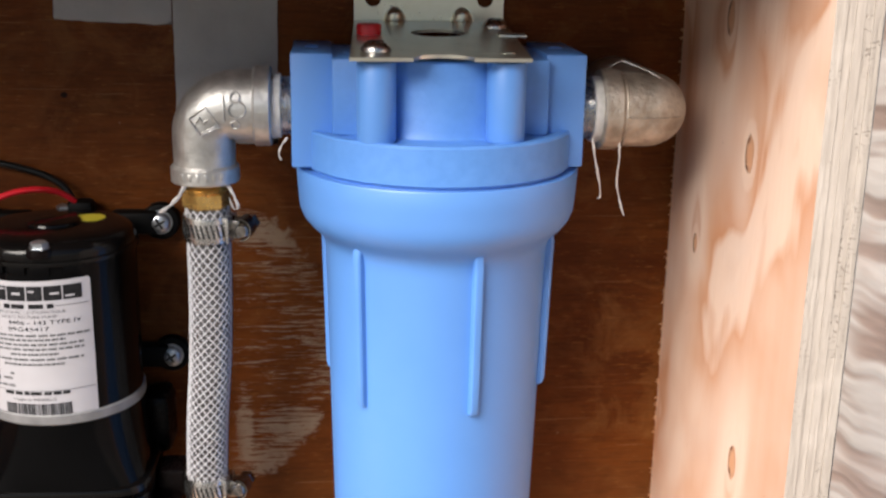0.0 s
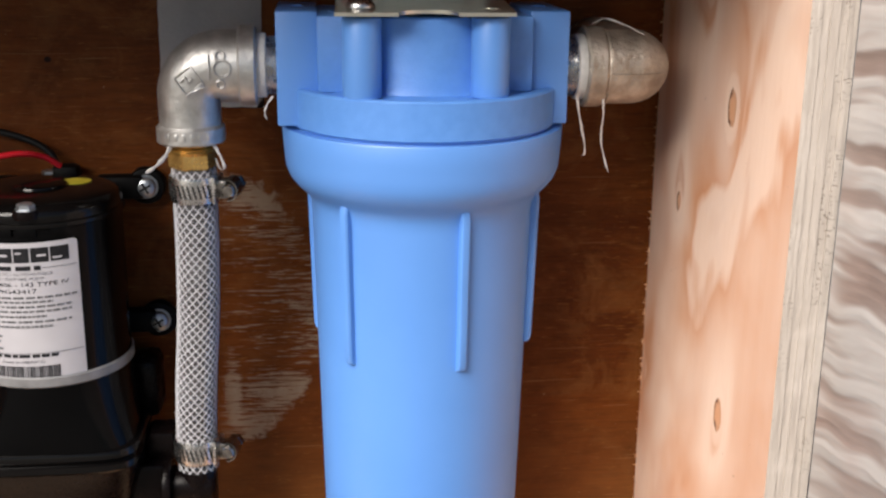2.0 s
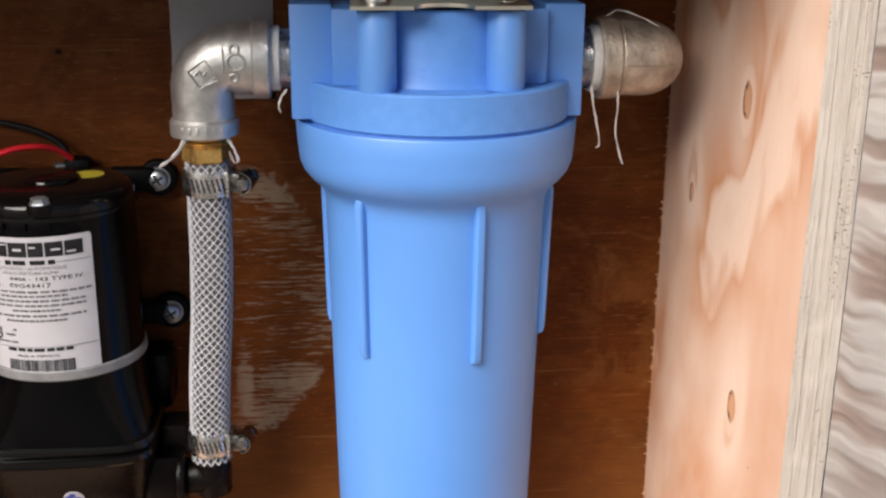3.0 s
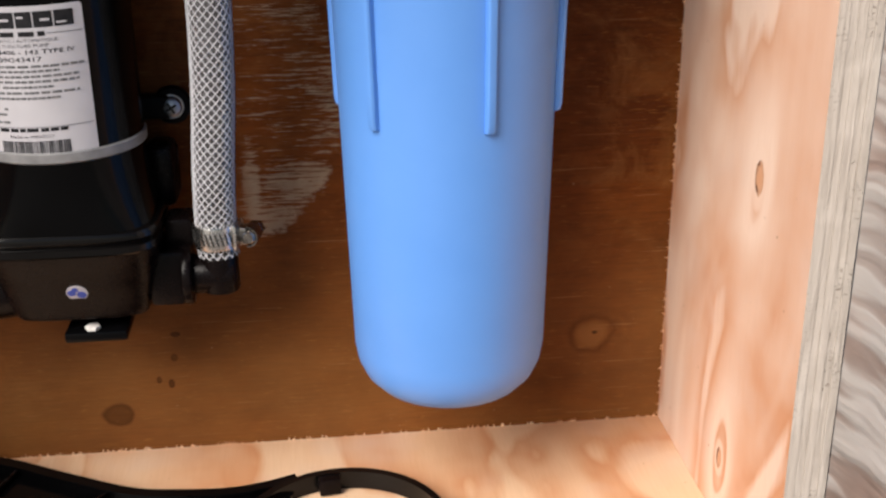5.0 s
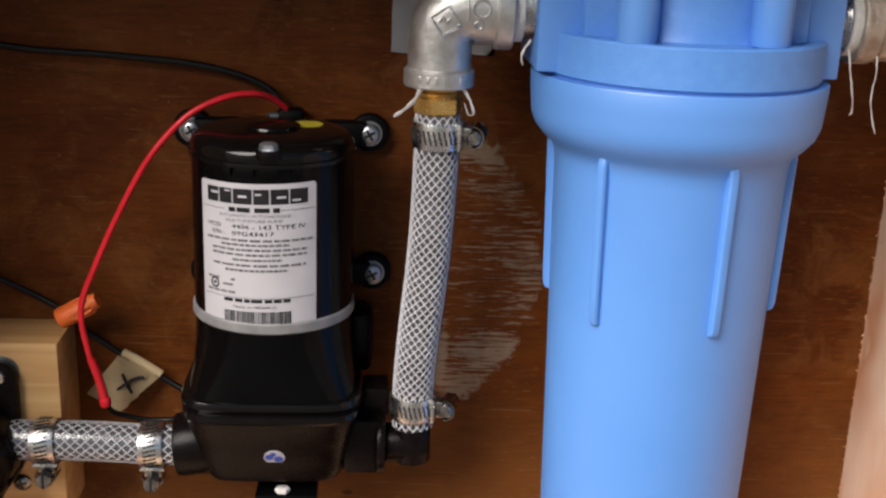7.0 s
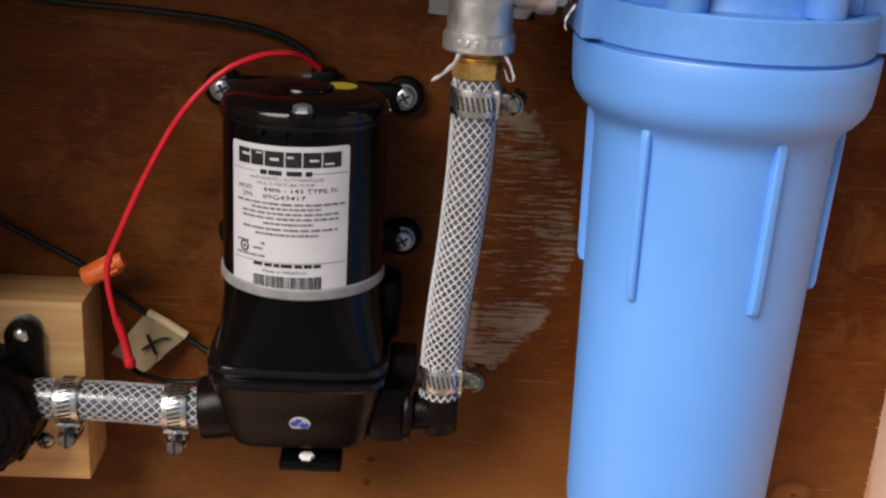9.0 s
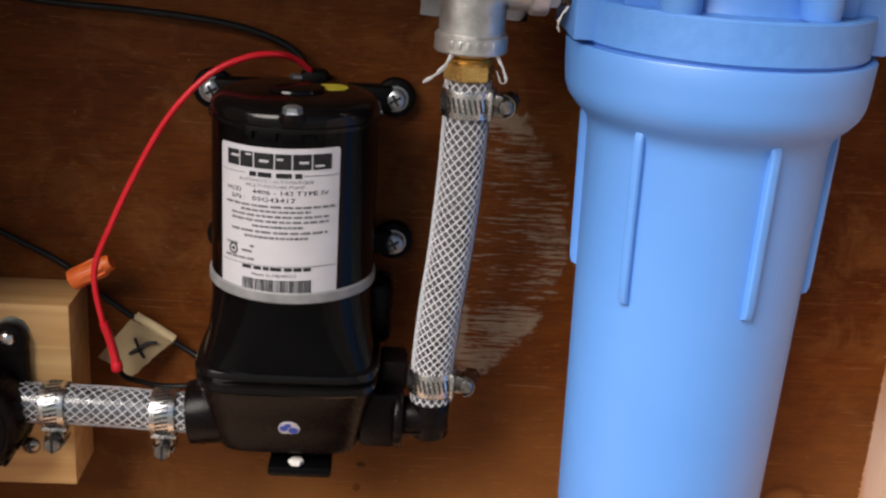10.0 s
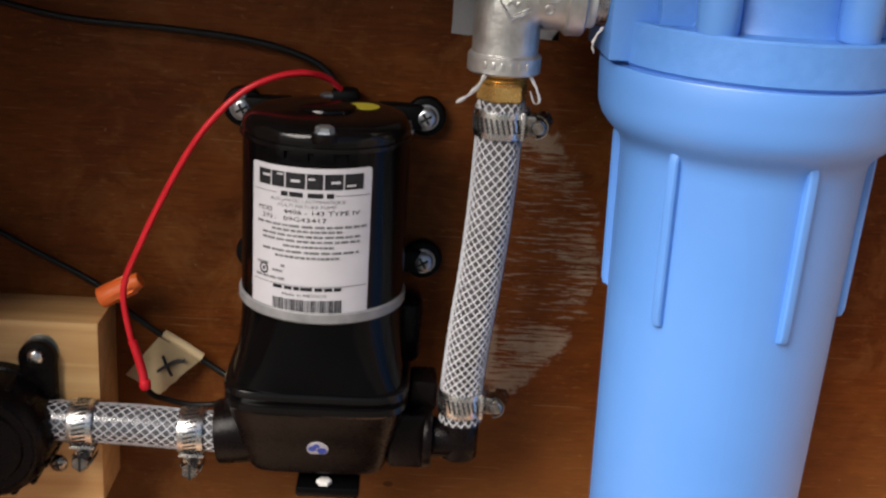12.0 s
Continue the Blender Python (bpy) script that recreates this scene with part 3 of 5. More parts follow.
def build_filter():
    f = thing("water_filter", (FX, FY, 0.066), "light blue plastic cartridge water filter housing with ribbed sump", "water filter")
    up = Matrix.Translation((FX, FY, 0))
    sump = part("sump", lathe([(0, 0.0700), (0.018, 0.0702), (0.030, 0.0720), (0.0395, 0.0765), (0.0450, 0.0825), (0.0483, 0.0900), (0.0497, 0.0985), (0.0510, 0.15), (0.0522, 0.20), (0.0534, 0.25), (0.0543, 0.290), (0.0547, 0.2950), (0.0558, 0.2985), (0.0582, 0.3015), (0.0615, 0.3044), (0.0648, 0.3085), (0.0666, 0.3130), (0.0671, 0.3175), (0.0676, 0.3240), (0.0681, 0.3325), (0.0677, 0.3334), (0.0600, 0.3336), (0, 0.3336)], up, 96), M_BLUE, f)
    for angle in (-44.5, 15, 75, 135, 195, 255):
        part("rib", rib(angle), M_BLUE, sump)
    # the sump hangs a little behind the cap's middle
    pivot = Matrix.Translation((-FX, -FY - 0.05, 0.344))
    sump.matrix_basis = pivot @ Matrix.Scale(1.0060, 4) @ pivot.inverted()
    part("neck", lathe([(0, 0.3322), (0.0620, 0.3322), (0.0620, 0.3346), (0, 0.3346)], up, 64), M_BLUE, f)
    cap = part("cap", lathe([(0, 0.3342), (0.0632, 0.3342), (0.0640, 0.3350), (0.0640, 0.3516), (0.0632, 0.3525), (0.0585, 0.3525), (0.0578, 0.3518), (0.0540, 0.3512), (0.0470, 0.3525), (0.0456, 0.3560), (0.0452, 0.386), (0.0444, 0.3868), (0, 0.3868)], up, 96), M_BLUE_ROUGH, f)
    for x0, x1 in ((-0.0089, 0.0102), (0.1085, 0.1275)):
        boss = part("port_boss", box(x0, x1, 0.4760, 0.5360, 0.3352, 0.3878, 0.0009), M_BLUE, cap)
        cx = (x0 + x1) / 2
        part("moulded_mark", lathe([(0, 0), (0.0035, 0), (0.0035, 0.0006), (0.0027, 0.0006), (0.0027, 0.0001), (0, 0.0001)], Matrix.Translation((cx, 0.506, 0.3876)), 20), M_BLUE, cap)
    part("web", box(0.0098, 0.1090, 0.4690, 0.5340, 0.3515, 0.3862, 0.0012), M_BLUE_ROUGH, cap)
    for x in (0.0292, 0.0864):
        part("screw_pad", rod((x, 0.4520, 0.352), (x, 0.4520, 0.3872), 0.0087, 0.0008, 32), M_BLUE, cap)
        part("screw_pad", rod((x, 0.5430, 0.352), (x, 0.5430, 0.3872), 0.0087, 0.0008, 32), M_BLUE, cap)
    part("release_button", rod((0.0278, 0.512, 0.384), (0.0278, 0.512, 0.3985), 0.0060, 0.0012, 28), M_RED, f, "red pressure release button")
    return f


def screw_head(p, way, r, parent, material, name="screw", cross=True, spin=20):
    """A pan head with a cross recess, its shade put in as a near-black inlay."""
    m = aim(p, way)
    ob = part(name, lathe([(0, 0), (r, 0), (r, 0.14 * r), (0.93 * r, 0.34 * r), (0.72 * r, 0.55 * r), (0.4 * r, 0.66 * r), (0, 0.68 * r)], m, 28), material, parent)
    if cross:
        spin_m = m @ Matrix.Rotation(radians(spin), 4, "Z")
        bm = box(-0.55 * r, 0.55 * r, -0.11 * r, 0.11 * r, 0.45 * r, 0.705 * r)
        box(-0.11 * r, 0.11 * r, -0.55 * r, 0.55 * r, 0.45 * r, 0.706 * r, bm=bm)
        bm.transform(spin_m)
        part("recess", bm, M_SLOT, ob)
    return ob


def build_bracket():
    b = thing("mounting_bracket", (0.061, 0.563, 0.394), "zinc-plated steel angle bracket with screws above the filter", "bracket")
    # horizontal leaf, with a notch in its front edge and a round hole, tilted a little
    tilt = Matrix.Translation((0.0, 0.440, 0.3885)) @ Matrix.Rotation(radians(2.6), 4, "X")
    bm = bmesh.new()
    n = 20
    cx, r = 0.0575, 0.0130
    front, back = -0.001, 0.1225

    def shear(x, y):
        return x + (y - front) / (back - front) * 0.0045

    hx, hy, hr = 0.0590, 0.078, 0.0135
    outline = [(0.0172, front)] + [(cx - r * math.cos(math.pi * i / n), front + 0.75 * r * math.sin(math.pi * i / n)) for i in range(n + 1)] + [(0.0955, front), (0.0962, back), (0.0172, back)]
    # two halves that meet along the hole's middle, so that the hole goes through
    mid_left = [(hx - hr * math.cos(math.pi * i / n), hy - hr * math.sin(math.pi * i / n)) for i in range(n + 1)]
    low = outline[:n + 3] + [(0.0960, hy)] + mid_left[::-1] + [(0.0172, hy)]
    mid_right = [(hx - hr * math.cos(math.pi * i / n), hy + hr * math.sin(math.pi * i / n)) for i in range(n + 1)]
    high = [(0.0172, hy)] + mid_right + [(0.0960, hy), (0.0962, back), (0.0172, back)]
    for shape in (low, high):
        slab([(shear(x, y), y) for x, y in shape], 0.0, 0.0016, tilt, bm)
    plate = part("plate", bm, M_ZINC, b, sharp=25)
    # upright leaf on the wall, with two screw holes
    m = Matrix.Translation((0.0217, WALL_Y - 0.0004, 0.3945)) @ Matrix.Rotation(radians(90), 4, "X")
    w, h = 0.0790, 0.046
    bm = bmesh.new()
    hz, hr = 0.0125, 0.0042
    holes = (0.0100, 0.0690)
    for x0, x1, hole in ((0, w / 2, holes[0]), (w / 2, w, holes[1])):
        lower = [(hole - hr * math.cos(math.pi * i / n), hz - hr * math.sin(math.pi * i / n)) for i in range(n + 1)]
        upper = [(hole - hr * math.cos(math.pi * i / n), hz + hr * math.sin(math.pi * i / n)) for i in range(n + 1)]
        slab([(x0, 0), (x1, 0), (x1, hz)] + lower[::-1] + [(x0, hz)], 0.0, 0.0016, m, bm)
        slab([(x0, hz)] + upper + [(x1, hz), (x1, h), (x0, h)], 0.0, 0.0016, m, bm)
    part("wall_leaf", bm, M_ZINC, b, sharp=25)
    for x in (0.0430, 0.0785):
        part("gusset", lathe([(0.0062, 0), (0.0055, 0.004), (0.0030, 0.008), (0, 0.0095)], aim((x, WALL_Y - 0.001, 0.3952), (0, -0.7, 0.7)), 20), M_ZINC, b)
    screw_head((0.0290, 0.4570, 0.3909), (0, 0, 1), 0.0066, b, M_BRIGHT)
    screw_head((0.0925, 0.5380, 0.3946), (0, 0, 1), 0.0066, b, M_BRIGHT)
    part("tab", box(0.0905, 0.1040, 0.5060, 0.5150, 0.3925, 0.3940, 0.0004), M_ZINC, b)
    part("small_hole", rod((0.0870, 0.4560, 0.3905), (0.0870, 0.4560, 0.3909), 0.0040, 0, 24), M_ZINC, b)


def elbow(name, start, corner, end, r_in, r_out, bands, material, label, bend, marks=True):
    """A cast pipe elbow: a swept body with a band at each mouth."""
    e = thing(name, corner, label, "pipe elbow")
    s, c, d = Vector(start), Vector(corner), Vector(end)
    u, v = (s - c).normalized(), (d - c).normalized()
    line = [s, c + u * bend]
    for i in range(1, 12):
        a = math.pi / 2 * i / 12
        line.append(c + u * bend * (1 - math.sin(a)) + v * bend * (1 - math.cos(a)))
    line += [c + v * bend, d]
    n = len(line)
    rad = lambda k: r_in + (r_out - r_in) * k
    part("body", sweep(line, rad, 40), material, e)
    for p, way, r, length in ((s, -u, bands[0], 0.0085), (d, -v, bands[1], 0.0085)):
        part("band", lathe([(0.6 * r, 0), (r - 0.0008, 0), (r, 0.0008), (r, length - 0.0012), (r - 0.0009, length), (0.6 * r, length)], aim(p, way), 48), material, e)
    return e


def build_left_pipe():
    # reducing elbow: a wide mouth towards the filter, a narrow one down to the hose
    e = elbow("pipe_elbow", (-0.0185, FY, 0.3608), (-0.0508, FY, 0.3608), (-0.0508, FY, 0.3245), 0.0172, 0.0145, (0.0190, 0.0162), M_STEEL, "galvanised iron reducing elbow with raised casting marks", 0.0150)
    # raised casting marks, not lettered: a tilted square with a wavy line in it, and small loops
    def on_elbow(x, z):
        r = 0.0162 if x < -0.042 else 0.0174
        if x > -0.0358:
            off = abs(z - 0.3608)
        elif z < 0.3458:
            off = abs(x + 0.0508)
        else:
            off = abs(math.hypot(x + 0.0358, z - 0.3458) - 0.0150)
        return Vector((x, FY - math.sqrt(max(r * r - off * off, 1e-6)), z))

    def raised(points, r, closed=False):
        pts = list(points) + ([points[0]] if closed else [])
        dense = [Vector(a).lerp(Vector(b), k / 5) for a, b in zip(pts, pts[1:]) for k in range(5)] + [Vector(pts[-1])]
        part("casting_mark", sweep([on_elbow(p.x, p.y) for p in dense], r, 8), M_STEEL, e)

    cx, cz, h = -0.0494, 0.3556, 0.0068
    square = [(cx + h * math.cos(radians(a)), cz + h * math.sin(radians(a))) for a in (80, 170, 260, 350)]
    raised(square, 0.00055, True)
    raised([(cx - 0.0035, cz - 0.0005), (cx - 0.0015, cz + 0.0016), (cx + 0.0002, cz - 0.0008), (cx + 0.0020, cz + 0.0012)], 0.0006)
    raised([(cx + 0.0022, cz - 0.0050), (cx + 0.0052, cz - 0.0034), (cx + 0.0072, cz - 0.0030)], 0.0007)
    for mx, mz, mr in ((-0.0338, 0.3612, 0.0040), (-0.0345, 0.3670, 0.0020), (-0.0348, 0.3540, 0.0019)):
        raised([(mx + mr * math.cos(math.pi * k / 5), mz + mr * math.sin(math.pi * k / 5)) for k in range(10)], 0.0006, True)
    raised([(-0.0398, 0.3560), (-0.0396, 0.3620), (-0.0399, 0.3675)], 0.0004)
    for k in range(6):
        bm = box(-0.0009, 0.0009, -0.0004, 0.0008, -0.0016, 0.0016, 0.0003)
        a = radians(-35 + 14 * k)
        bm.transform(Matrix.Translation((-0.0508 + 0.0163 * math.sin(a), FY - 0.0163 * math.cos(a), 0.3290)) @ Matrix.Rotation(a, 4, "Z"))
        part("casting_mark", bm, M_STEEL, e)
    nip = thing("pipe_nipple", (-0.014, FY, 0.3608), "threaded steel nipple wrapped in white thread tape", "pipe nipple")
    part("thread", thread_profile((-0.0215, FY, 0.3608), (-0.0085, FY, 0.3608), 0.0140), M_BRIGHT, nip)
    part("tape_wrap", rod((-0.0190, FY, 0.3608), (-0.0140, FY, 0.3608), 0.0152, 0.0006, 40), M_TEFLON, nip, "white thread seal tape")
    fit_ = thing("brass_fitting", (-0.0506, 0.4985, 0.308), "hexagonal brass hose barb under the iron elbow", "hose barb")
    part("thread", thread_profile((-0.0508, FY, 0.3195), (-0.0508, FY, 0.3260), 0.0108), M_BRASS, fit_)
    part("hexagon", lathe([(0, 0), (0.0106, 0), (0.0116, 0.0008), (0.0116, 0.0072), (0.0106, 0.0080), (0, 0.0080)], Matrix.Translation((-0.0507, 0.4980, 0.3118)) @ Matrix.Rotation(radians(12), 4, "Z"), 6), M_BRASS, fit_)
    part("barb", rod((-0.0506, 0.4985, 0.296), (-0.0507, 0.4980, 0.3125), 0.0072, 0, 24), M_BRASS, fit_)


def thread_profile(p0, p1, r, pitch=0.0014):
    p0, p1 = Vector(p0), Vector(p1)
    h = (p1 - p0).length
    n = max(2, int(h / pitch))
    prof = [(0, 0)]
    for i in range(n):
        prof += [(r - 0.0007, h * i / n), (r, h * (i + 0.5) / n)]
    prof += [(r - 0.0007, h), (0, h)]
    return lathe(prof, aim(p0, p1 - p0), 36)


def build_right_pipe():
    e = thing("pipe_elbow", (0.1630, FY, 0.3596), "dull galvanised iron elbow turning into the back panel", "pipe elbow")
    R_E = 0.0182
    prof = [(0, 0.1395), (R_E, 0.1395)] + [(R_E * math.cos(a * math.pi / 24), 0.1622 + R_E * 1.08 * math.sin(a * math.pi / 24)) for a in range(12)] + [(0, 0.1622 + R_E * 1.08)]
    part("body", lathe(prof, Matrix.Translation((0, FY, 0.3596)) @ Matrix.Rotation(radians(90), 4, "Y"), 48), M_DULL, e)
    part("rear_leg", rod((0.1622, FY, 0.3596), (0.1622, 0.5665, 0.3596), R_E, 0, 48), M_DULL, e)
    part("band", lathe([(0.0120, 0.1385), (0.0189, 0.1385), (0.0196, 0.1393), (0.0196, 0.1470), (0.0187, 0.1482), (0.0120, 0.1482)], Matrix.Translation((0, FY, 0.3596)) @ Matrix.Rotation(radians(90), 4, "Y"), 48), M_DULL, e)
    part("seam", sweep([Vector((0.1482 + 0.0010, FY - 0.0178 * math.cos(a), 0.3596 + 0.0188 * math.sin(a))) for a in (k * 0.1 - 1.2 for k in range(25))], 0.0007, 6), M_DULL, e)
    part("mould_line", sweep([Vector((0.1485 + 0.0020 * k, FY - 0.0182 * math.sqrt(max(0.0, 1 - max(0.0, (0.1485 + 0.0020 * k - 0.1622) / 0.0197) ** 2)), 0.3578)) for k in range(15)], 0.0005, 6), M_DULL, e)
    nip = thing("pipe_nipple", (0.135, FY, 0.361), "threaded steel nipple wrapped in white thread tape", "pipe nipple")
    part("thread", thread_profile((0.1265, FY, 0.3596), (0.1420, FY, 0.3596), 0.0145), M_BRIGHT, nip)
    part("tape_wrap", rod((0.1345, FY, 0.3596), (0.1392, FY, 0.3596), 0.0160, 0.0006, 40), M_TEFLON, nip, "white thread seal tape")


def tape_strand(points, r=0.0008, label="loose white strand of thread seal tape hanging from the joint"):
    line = spline(points, 6)
    rnd = random.Random(len(points) + int(points[0][0] * 1e4))
    line = [p + Vector((rnd.uniform(-1, 1), rnd.uniform(-1, 1), 0)) * 0.0002 for p in line]
    part("tape_strand", sweep(line, lambda k: 0.8 * r * (1.0 - 0.35 * k + 0.25 * math.sin(17 * k)), 6, flat=0.45), M_TEFLON, lone=(label, "thread tape"))


def build_strands():
    tape_strand([(0.1335, 0.482, 0.3480), (0.1342, 0.480, 0.3400), (0.1365, 0.480, 0.3300), (0.1382, 0.481, 0.3205), (0.1370, 0.481, 0.3185)], 0.0012)
    tape_strand([(0.1460, 0.480, 0.3460), (0.1457, 0.478, 0.3380), (0.1455, 0.479, 0.3270), (0.1475, 0.480, 0.3180), (0.1502, 0.480, 0.3105)], 0.0009)
    tape_strand([(0.1440, 0.500, 0.3800), (0.1490, 0.494, 0.3830), (0.1580, 0.488, 0.3800), (0.1660, 0.487, 0.3760)], 0.0007)
    tape_strand([(-0.0590, 0.487, 0.3255), (-0.0620, 0.485, 0.3200), (-0.0670, 0.484, 0.3150), (-0.0715, 0.484, 0.3120)], 0.0016)
    tape_strand([(-0.0405, 0.489, 0.3255), (-0.0370, 0.487, 0.3200), (-0.0350, 0.487, 0.3140), (-0.0372, 0.488, 0.3130), (-0.0392, 0.489, 0.3180)], 0.0010)
    tape_strand([(-0.0110, 0.484, 0.3480), (-0.0140, 0.483, 0.3440), (-0.0150, 0.483, 0.3400), (-0.0140, 0.484, 0.3370)], 0.0006)


# ---- hoses and clamps ----
def build_hose(points, r, label, bore, strands=16, pitch=0.078):
    line = spline(points, 14)
    h = thing("braided_hose", points[0], label, "hose")
    part("bore", sweep(line, r * 0.86, 28), bore, h, "hollow inner wall of the hose")
    length = [0.0]
    for a, b in zip(line, line[1:]):
        length.append(length[-1] + (b - a).length)
    fr = frames_along(line)
    bm = bmesh.new()
    for hand in (1, -1):
        for s in range(strands):
            path = []
            for i, p in enumerate(line):
                ang = hand * 2 * math.pi * length[i] / pitch + 2 * math.pi * s / strands
                a, b = fr[i]
                rr = r * (0.935 if hand > 0 else 0.955)
                path.append(p + rr * (math.cos(ang) * a + math.sin(ang) * b))
            # flat ribbons that lie on the hose
            rows = []
            for i, p in enumerate(path):
                t = (path[min(i + 1, len(path) - 1)] - path[max(i - 1, 0)]).normalized()
                n = (p - line[i]).normalized()
                w = t.cross(n) * 0.00029
                rows.append([bm.verts.new(p - w), bm.verts.new(p + n * 0.00028), bm.verts.new(p + w)])
            for q, o in zip(rows, rows[1:]):
                bm.faces.new((q[0], q[1], o[1], o[0]))
                bm.faces.new((q[1], q[2], o[2], o[1]))
    part("braid", bm, M_BRAID, h, "white diamond braid", sharp=80)
    wall = part("outer_wall", sweep(line, r, 36), M_VINYL, h, "clear vinyl")
    wall.visible_shadow = False
    return line


def hose_clamp(r):
    """A worm-drive clamp round the z axis, its screw housing at +x."""
    c = thing("hose_clamp", (0, 0, 0), "stainless steel worm-drive hose clamp with slotted band", "hose clamp", "clamps on the hoses")
    half, t = 0.0062, 0.0007
    part("band", lathe([(r, -half), (r + t, -half), (r + t + 0.0002, -half + 0.0006), (r + t + 0.0002, half - 0.0006), (r + t, half), (r, half)], None, 56), M_BRIGHT, c, local=True)
    for k in range(30):
        a = 2 * math.pi * k / 30
        if math.cos(a) > 0.85:
            continue
        bm = box(-0.0004, 0.00022, -0.0004, 0.0004, -0.0034, 0.0034)
        bm.transform(Matrix.Rotation(a, 4, "Z") @ Matrix.Translation((r + t + 0.0002, 0, 0)) @ Matrix.Rotation(radians(14), 4, "X"))
        part("slot", bm, M_SLOT, c, local=True)
    part("tongue", box(r, r + 0.0016, -0.006, 0.0075, -half - 0.0003, half + 0.0003, 0.0004), M_BRIGHT, c, local=True)
    # housing arches over the worm; the screw lies across the band
    bm = bmesh.new()
    n = 14
    inner, outer = [], []
    for side in (-0.0045, 0.0045):
        for rad, keep in ((0.0050, inner), (0.0057, outer)):
            keep.append([bm.verts.new((r + 0.0062 + rad * math.sin(math.pi * i / n - 0.0) * 1.0, side, rad * math.cos(math.pi * i / n))) for i in range(n + 1)])
    for i in range(n):
        bm.faces.new((outer[0][i], outer[0][i + 1], outer[1][i + 1], outer[1][i]))
        bm.faces.new((inner[0][i], inner[1][i], inner[1][i + 1], inner[0][i + 1]))
        for s in (0, 1):
            bm.faces.new((inner[s][i], inner[s][i + 1], outer[s][i + 1], outer[s][i]))
    for i in (0, n):
        bm.faces.new((inner[0][i], outer[0][i], outer[1][i], inner[1][i]))
    part("housing", bm, M_WORM, c, local=True)
    part("saddle", box(r + 0.0008, r + 0.0062, -0.0042, 0.0042, -0.0046, 0.0046, 0.0008), M_WORM, c, local=True)
    worm = part("worm_screw", thread_profile((r + 0.0074, 0.0062, 0), (r + 0.0074, -0.0062, 0), 0.0034, 0.0016), M_WORM, c, local=True)
    part("screw_head", lathe([(0, 0), (0.0044, 0), (0.0046, 0.0004), (0.0046, 0.0040), (0.0040, 0.0046), (0, 0.0046)], aim((r + 0.0074, -0.0060, 0), (0, -1, 0)), 6), M_WORM, worm, local=True)
    part("slot", box(r + 0.0074 - 0.0042, r + 0.0074 + 0.0042, -0.0109, -0.0100, -0.0006, 0.0006), M_SLOT, worm, local=True)
    return c


def place_clamp(clamp, p, way, face):
    """Puts a clamp (or a copy) at p round the axis way, with its housing towards face."""
    z = Vector(way).normalized()
    x = Vector(face)
    x = (x - z * x.dot(z)).normalized()
    y = z.cross(x)
    return Matrix.Translation(p) @ Matrix((x, y, z)).transposed().to_4x4()


def build_hoses():
    build_hose([(-0.0575, 0.5150, 0.1448), (-0.0577, 0.5145, 0.165), (-0.0560, 0.5110, 0.195), (-0.0530, 0.5075, 0.230), (-0.0512, 0.5030, 0.265), (-0.0506, 0.4995, 0.295), (-0.0506, 0.4985, 0.3120)], 0.0109, "clear braided hose rising from the pump to the iron elbow", M_BORE)
    build_hose([(-0.1700, 0.5200, 0.1285), (-0.1950, 0.5200, 0.1290), (-0.2250, 0.5205, 0.1302), (-0.2660, 0.5210, 0.1305)], 0.0107, "short clear braided hose between strainer and pump", M_BORE_DARK, 13, 0.068)
    first = hose_clamp(0.0110)
    first.matrix_basis = place_clamp(first, (-0.0506, 0.4990, 0.3020), (0, 0.05, -1), (1, -0.25, 0))
    copy_thing(first, place_clamp(first, (-0.0577, 0.5146, 0.1560), (0, 0.0, -1), (1, -0.25, 0)))
    copy_thing(first, place_clamp(first, (-0.2475, 0.5207, 0.1303), (1, 0, 0), (0, -0.05, -1)))
    copy_thing(first, place_clamp(first, (-0.1925, 0.5200, 0.1288), (1, 0, 0), (0.1, -0.05, -1)))


# ---- pump ----
PX, PY, PR = -0.1290, 0.5215, 0.0392


def on_motor(u, z, lift):
    """A place on the label: u metres along the curve from its middle."""
    a = u / PR + radians(-8)
    return Vector((PX + (PR + lift) * math.sin(a), PY - (PR + lift) * math.cos(a), z + 0.026 * u))


def wrapped(u0, u1, z0, z1, lift, n=1, bm=None, thick=0.00012):
    """A thin curved patch on the motor."""
    bm = bm or bmesh.new()
    rows = []
    for i in range(n + 1):
        u = u0 + (u1 - u0) * i / n
        rows.append([bm.verts.new(on_motor(u, z, l)) for z, l in ((z0, lift), (z1, lift), (z1, lift - thick), (z0, lift - thick))])
    for p, q in zip(rows, rows[1:]):
        for j in range(4):
            bm.faces.new((p[j], p[(j + 1) % 4], q[(j + 1) % 4], q[j]))
    bm.faces.new(rows[0])
    bm.faces.new(rows[-1][::-1])
    return bm


def lettering(text, u, z, size, wide, material, parent):
    """Built-in letters bent round the motor; u, z: the line's left foot."""
    curve = bpy.data.curves.new("lettering", "FONT")
    curve.body, curve.size = text, 1.0
    curve.resolution_u = 2
    ob = bpy.data.objects.new("lettering", curve)
    scene.collection.objects.link(ob)
    bpy.context.view_layer.update()
    me = bpy.data.meshes.new_from_object(ob.evaluated_get(bpy.context.evaluated_depsgraph_get()))
    xs = [v.co.x for v in me.vertices]
    scale = wide / (max(xs) - min(xs))
    bm = bmesh.new()
    bm.from_mesh(me)
    for v in bm.verts:
        v.co = on_motor(u + (v.co.x - min(xs)) * scale, z + v.co.y * size, 0.00036)
    bpy.data.objects.remove(ob)
    bpy.data.curves.remove(curve)
    bpy.data.meshes.remove(me)
    return part("lettering", bm, material, parent, "printed words")


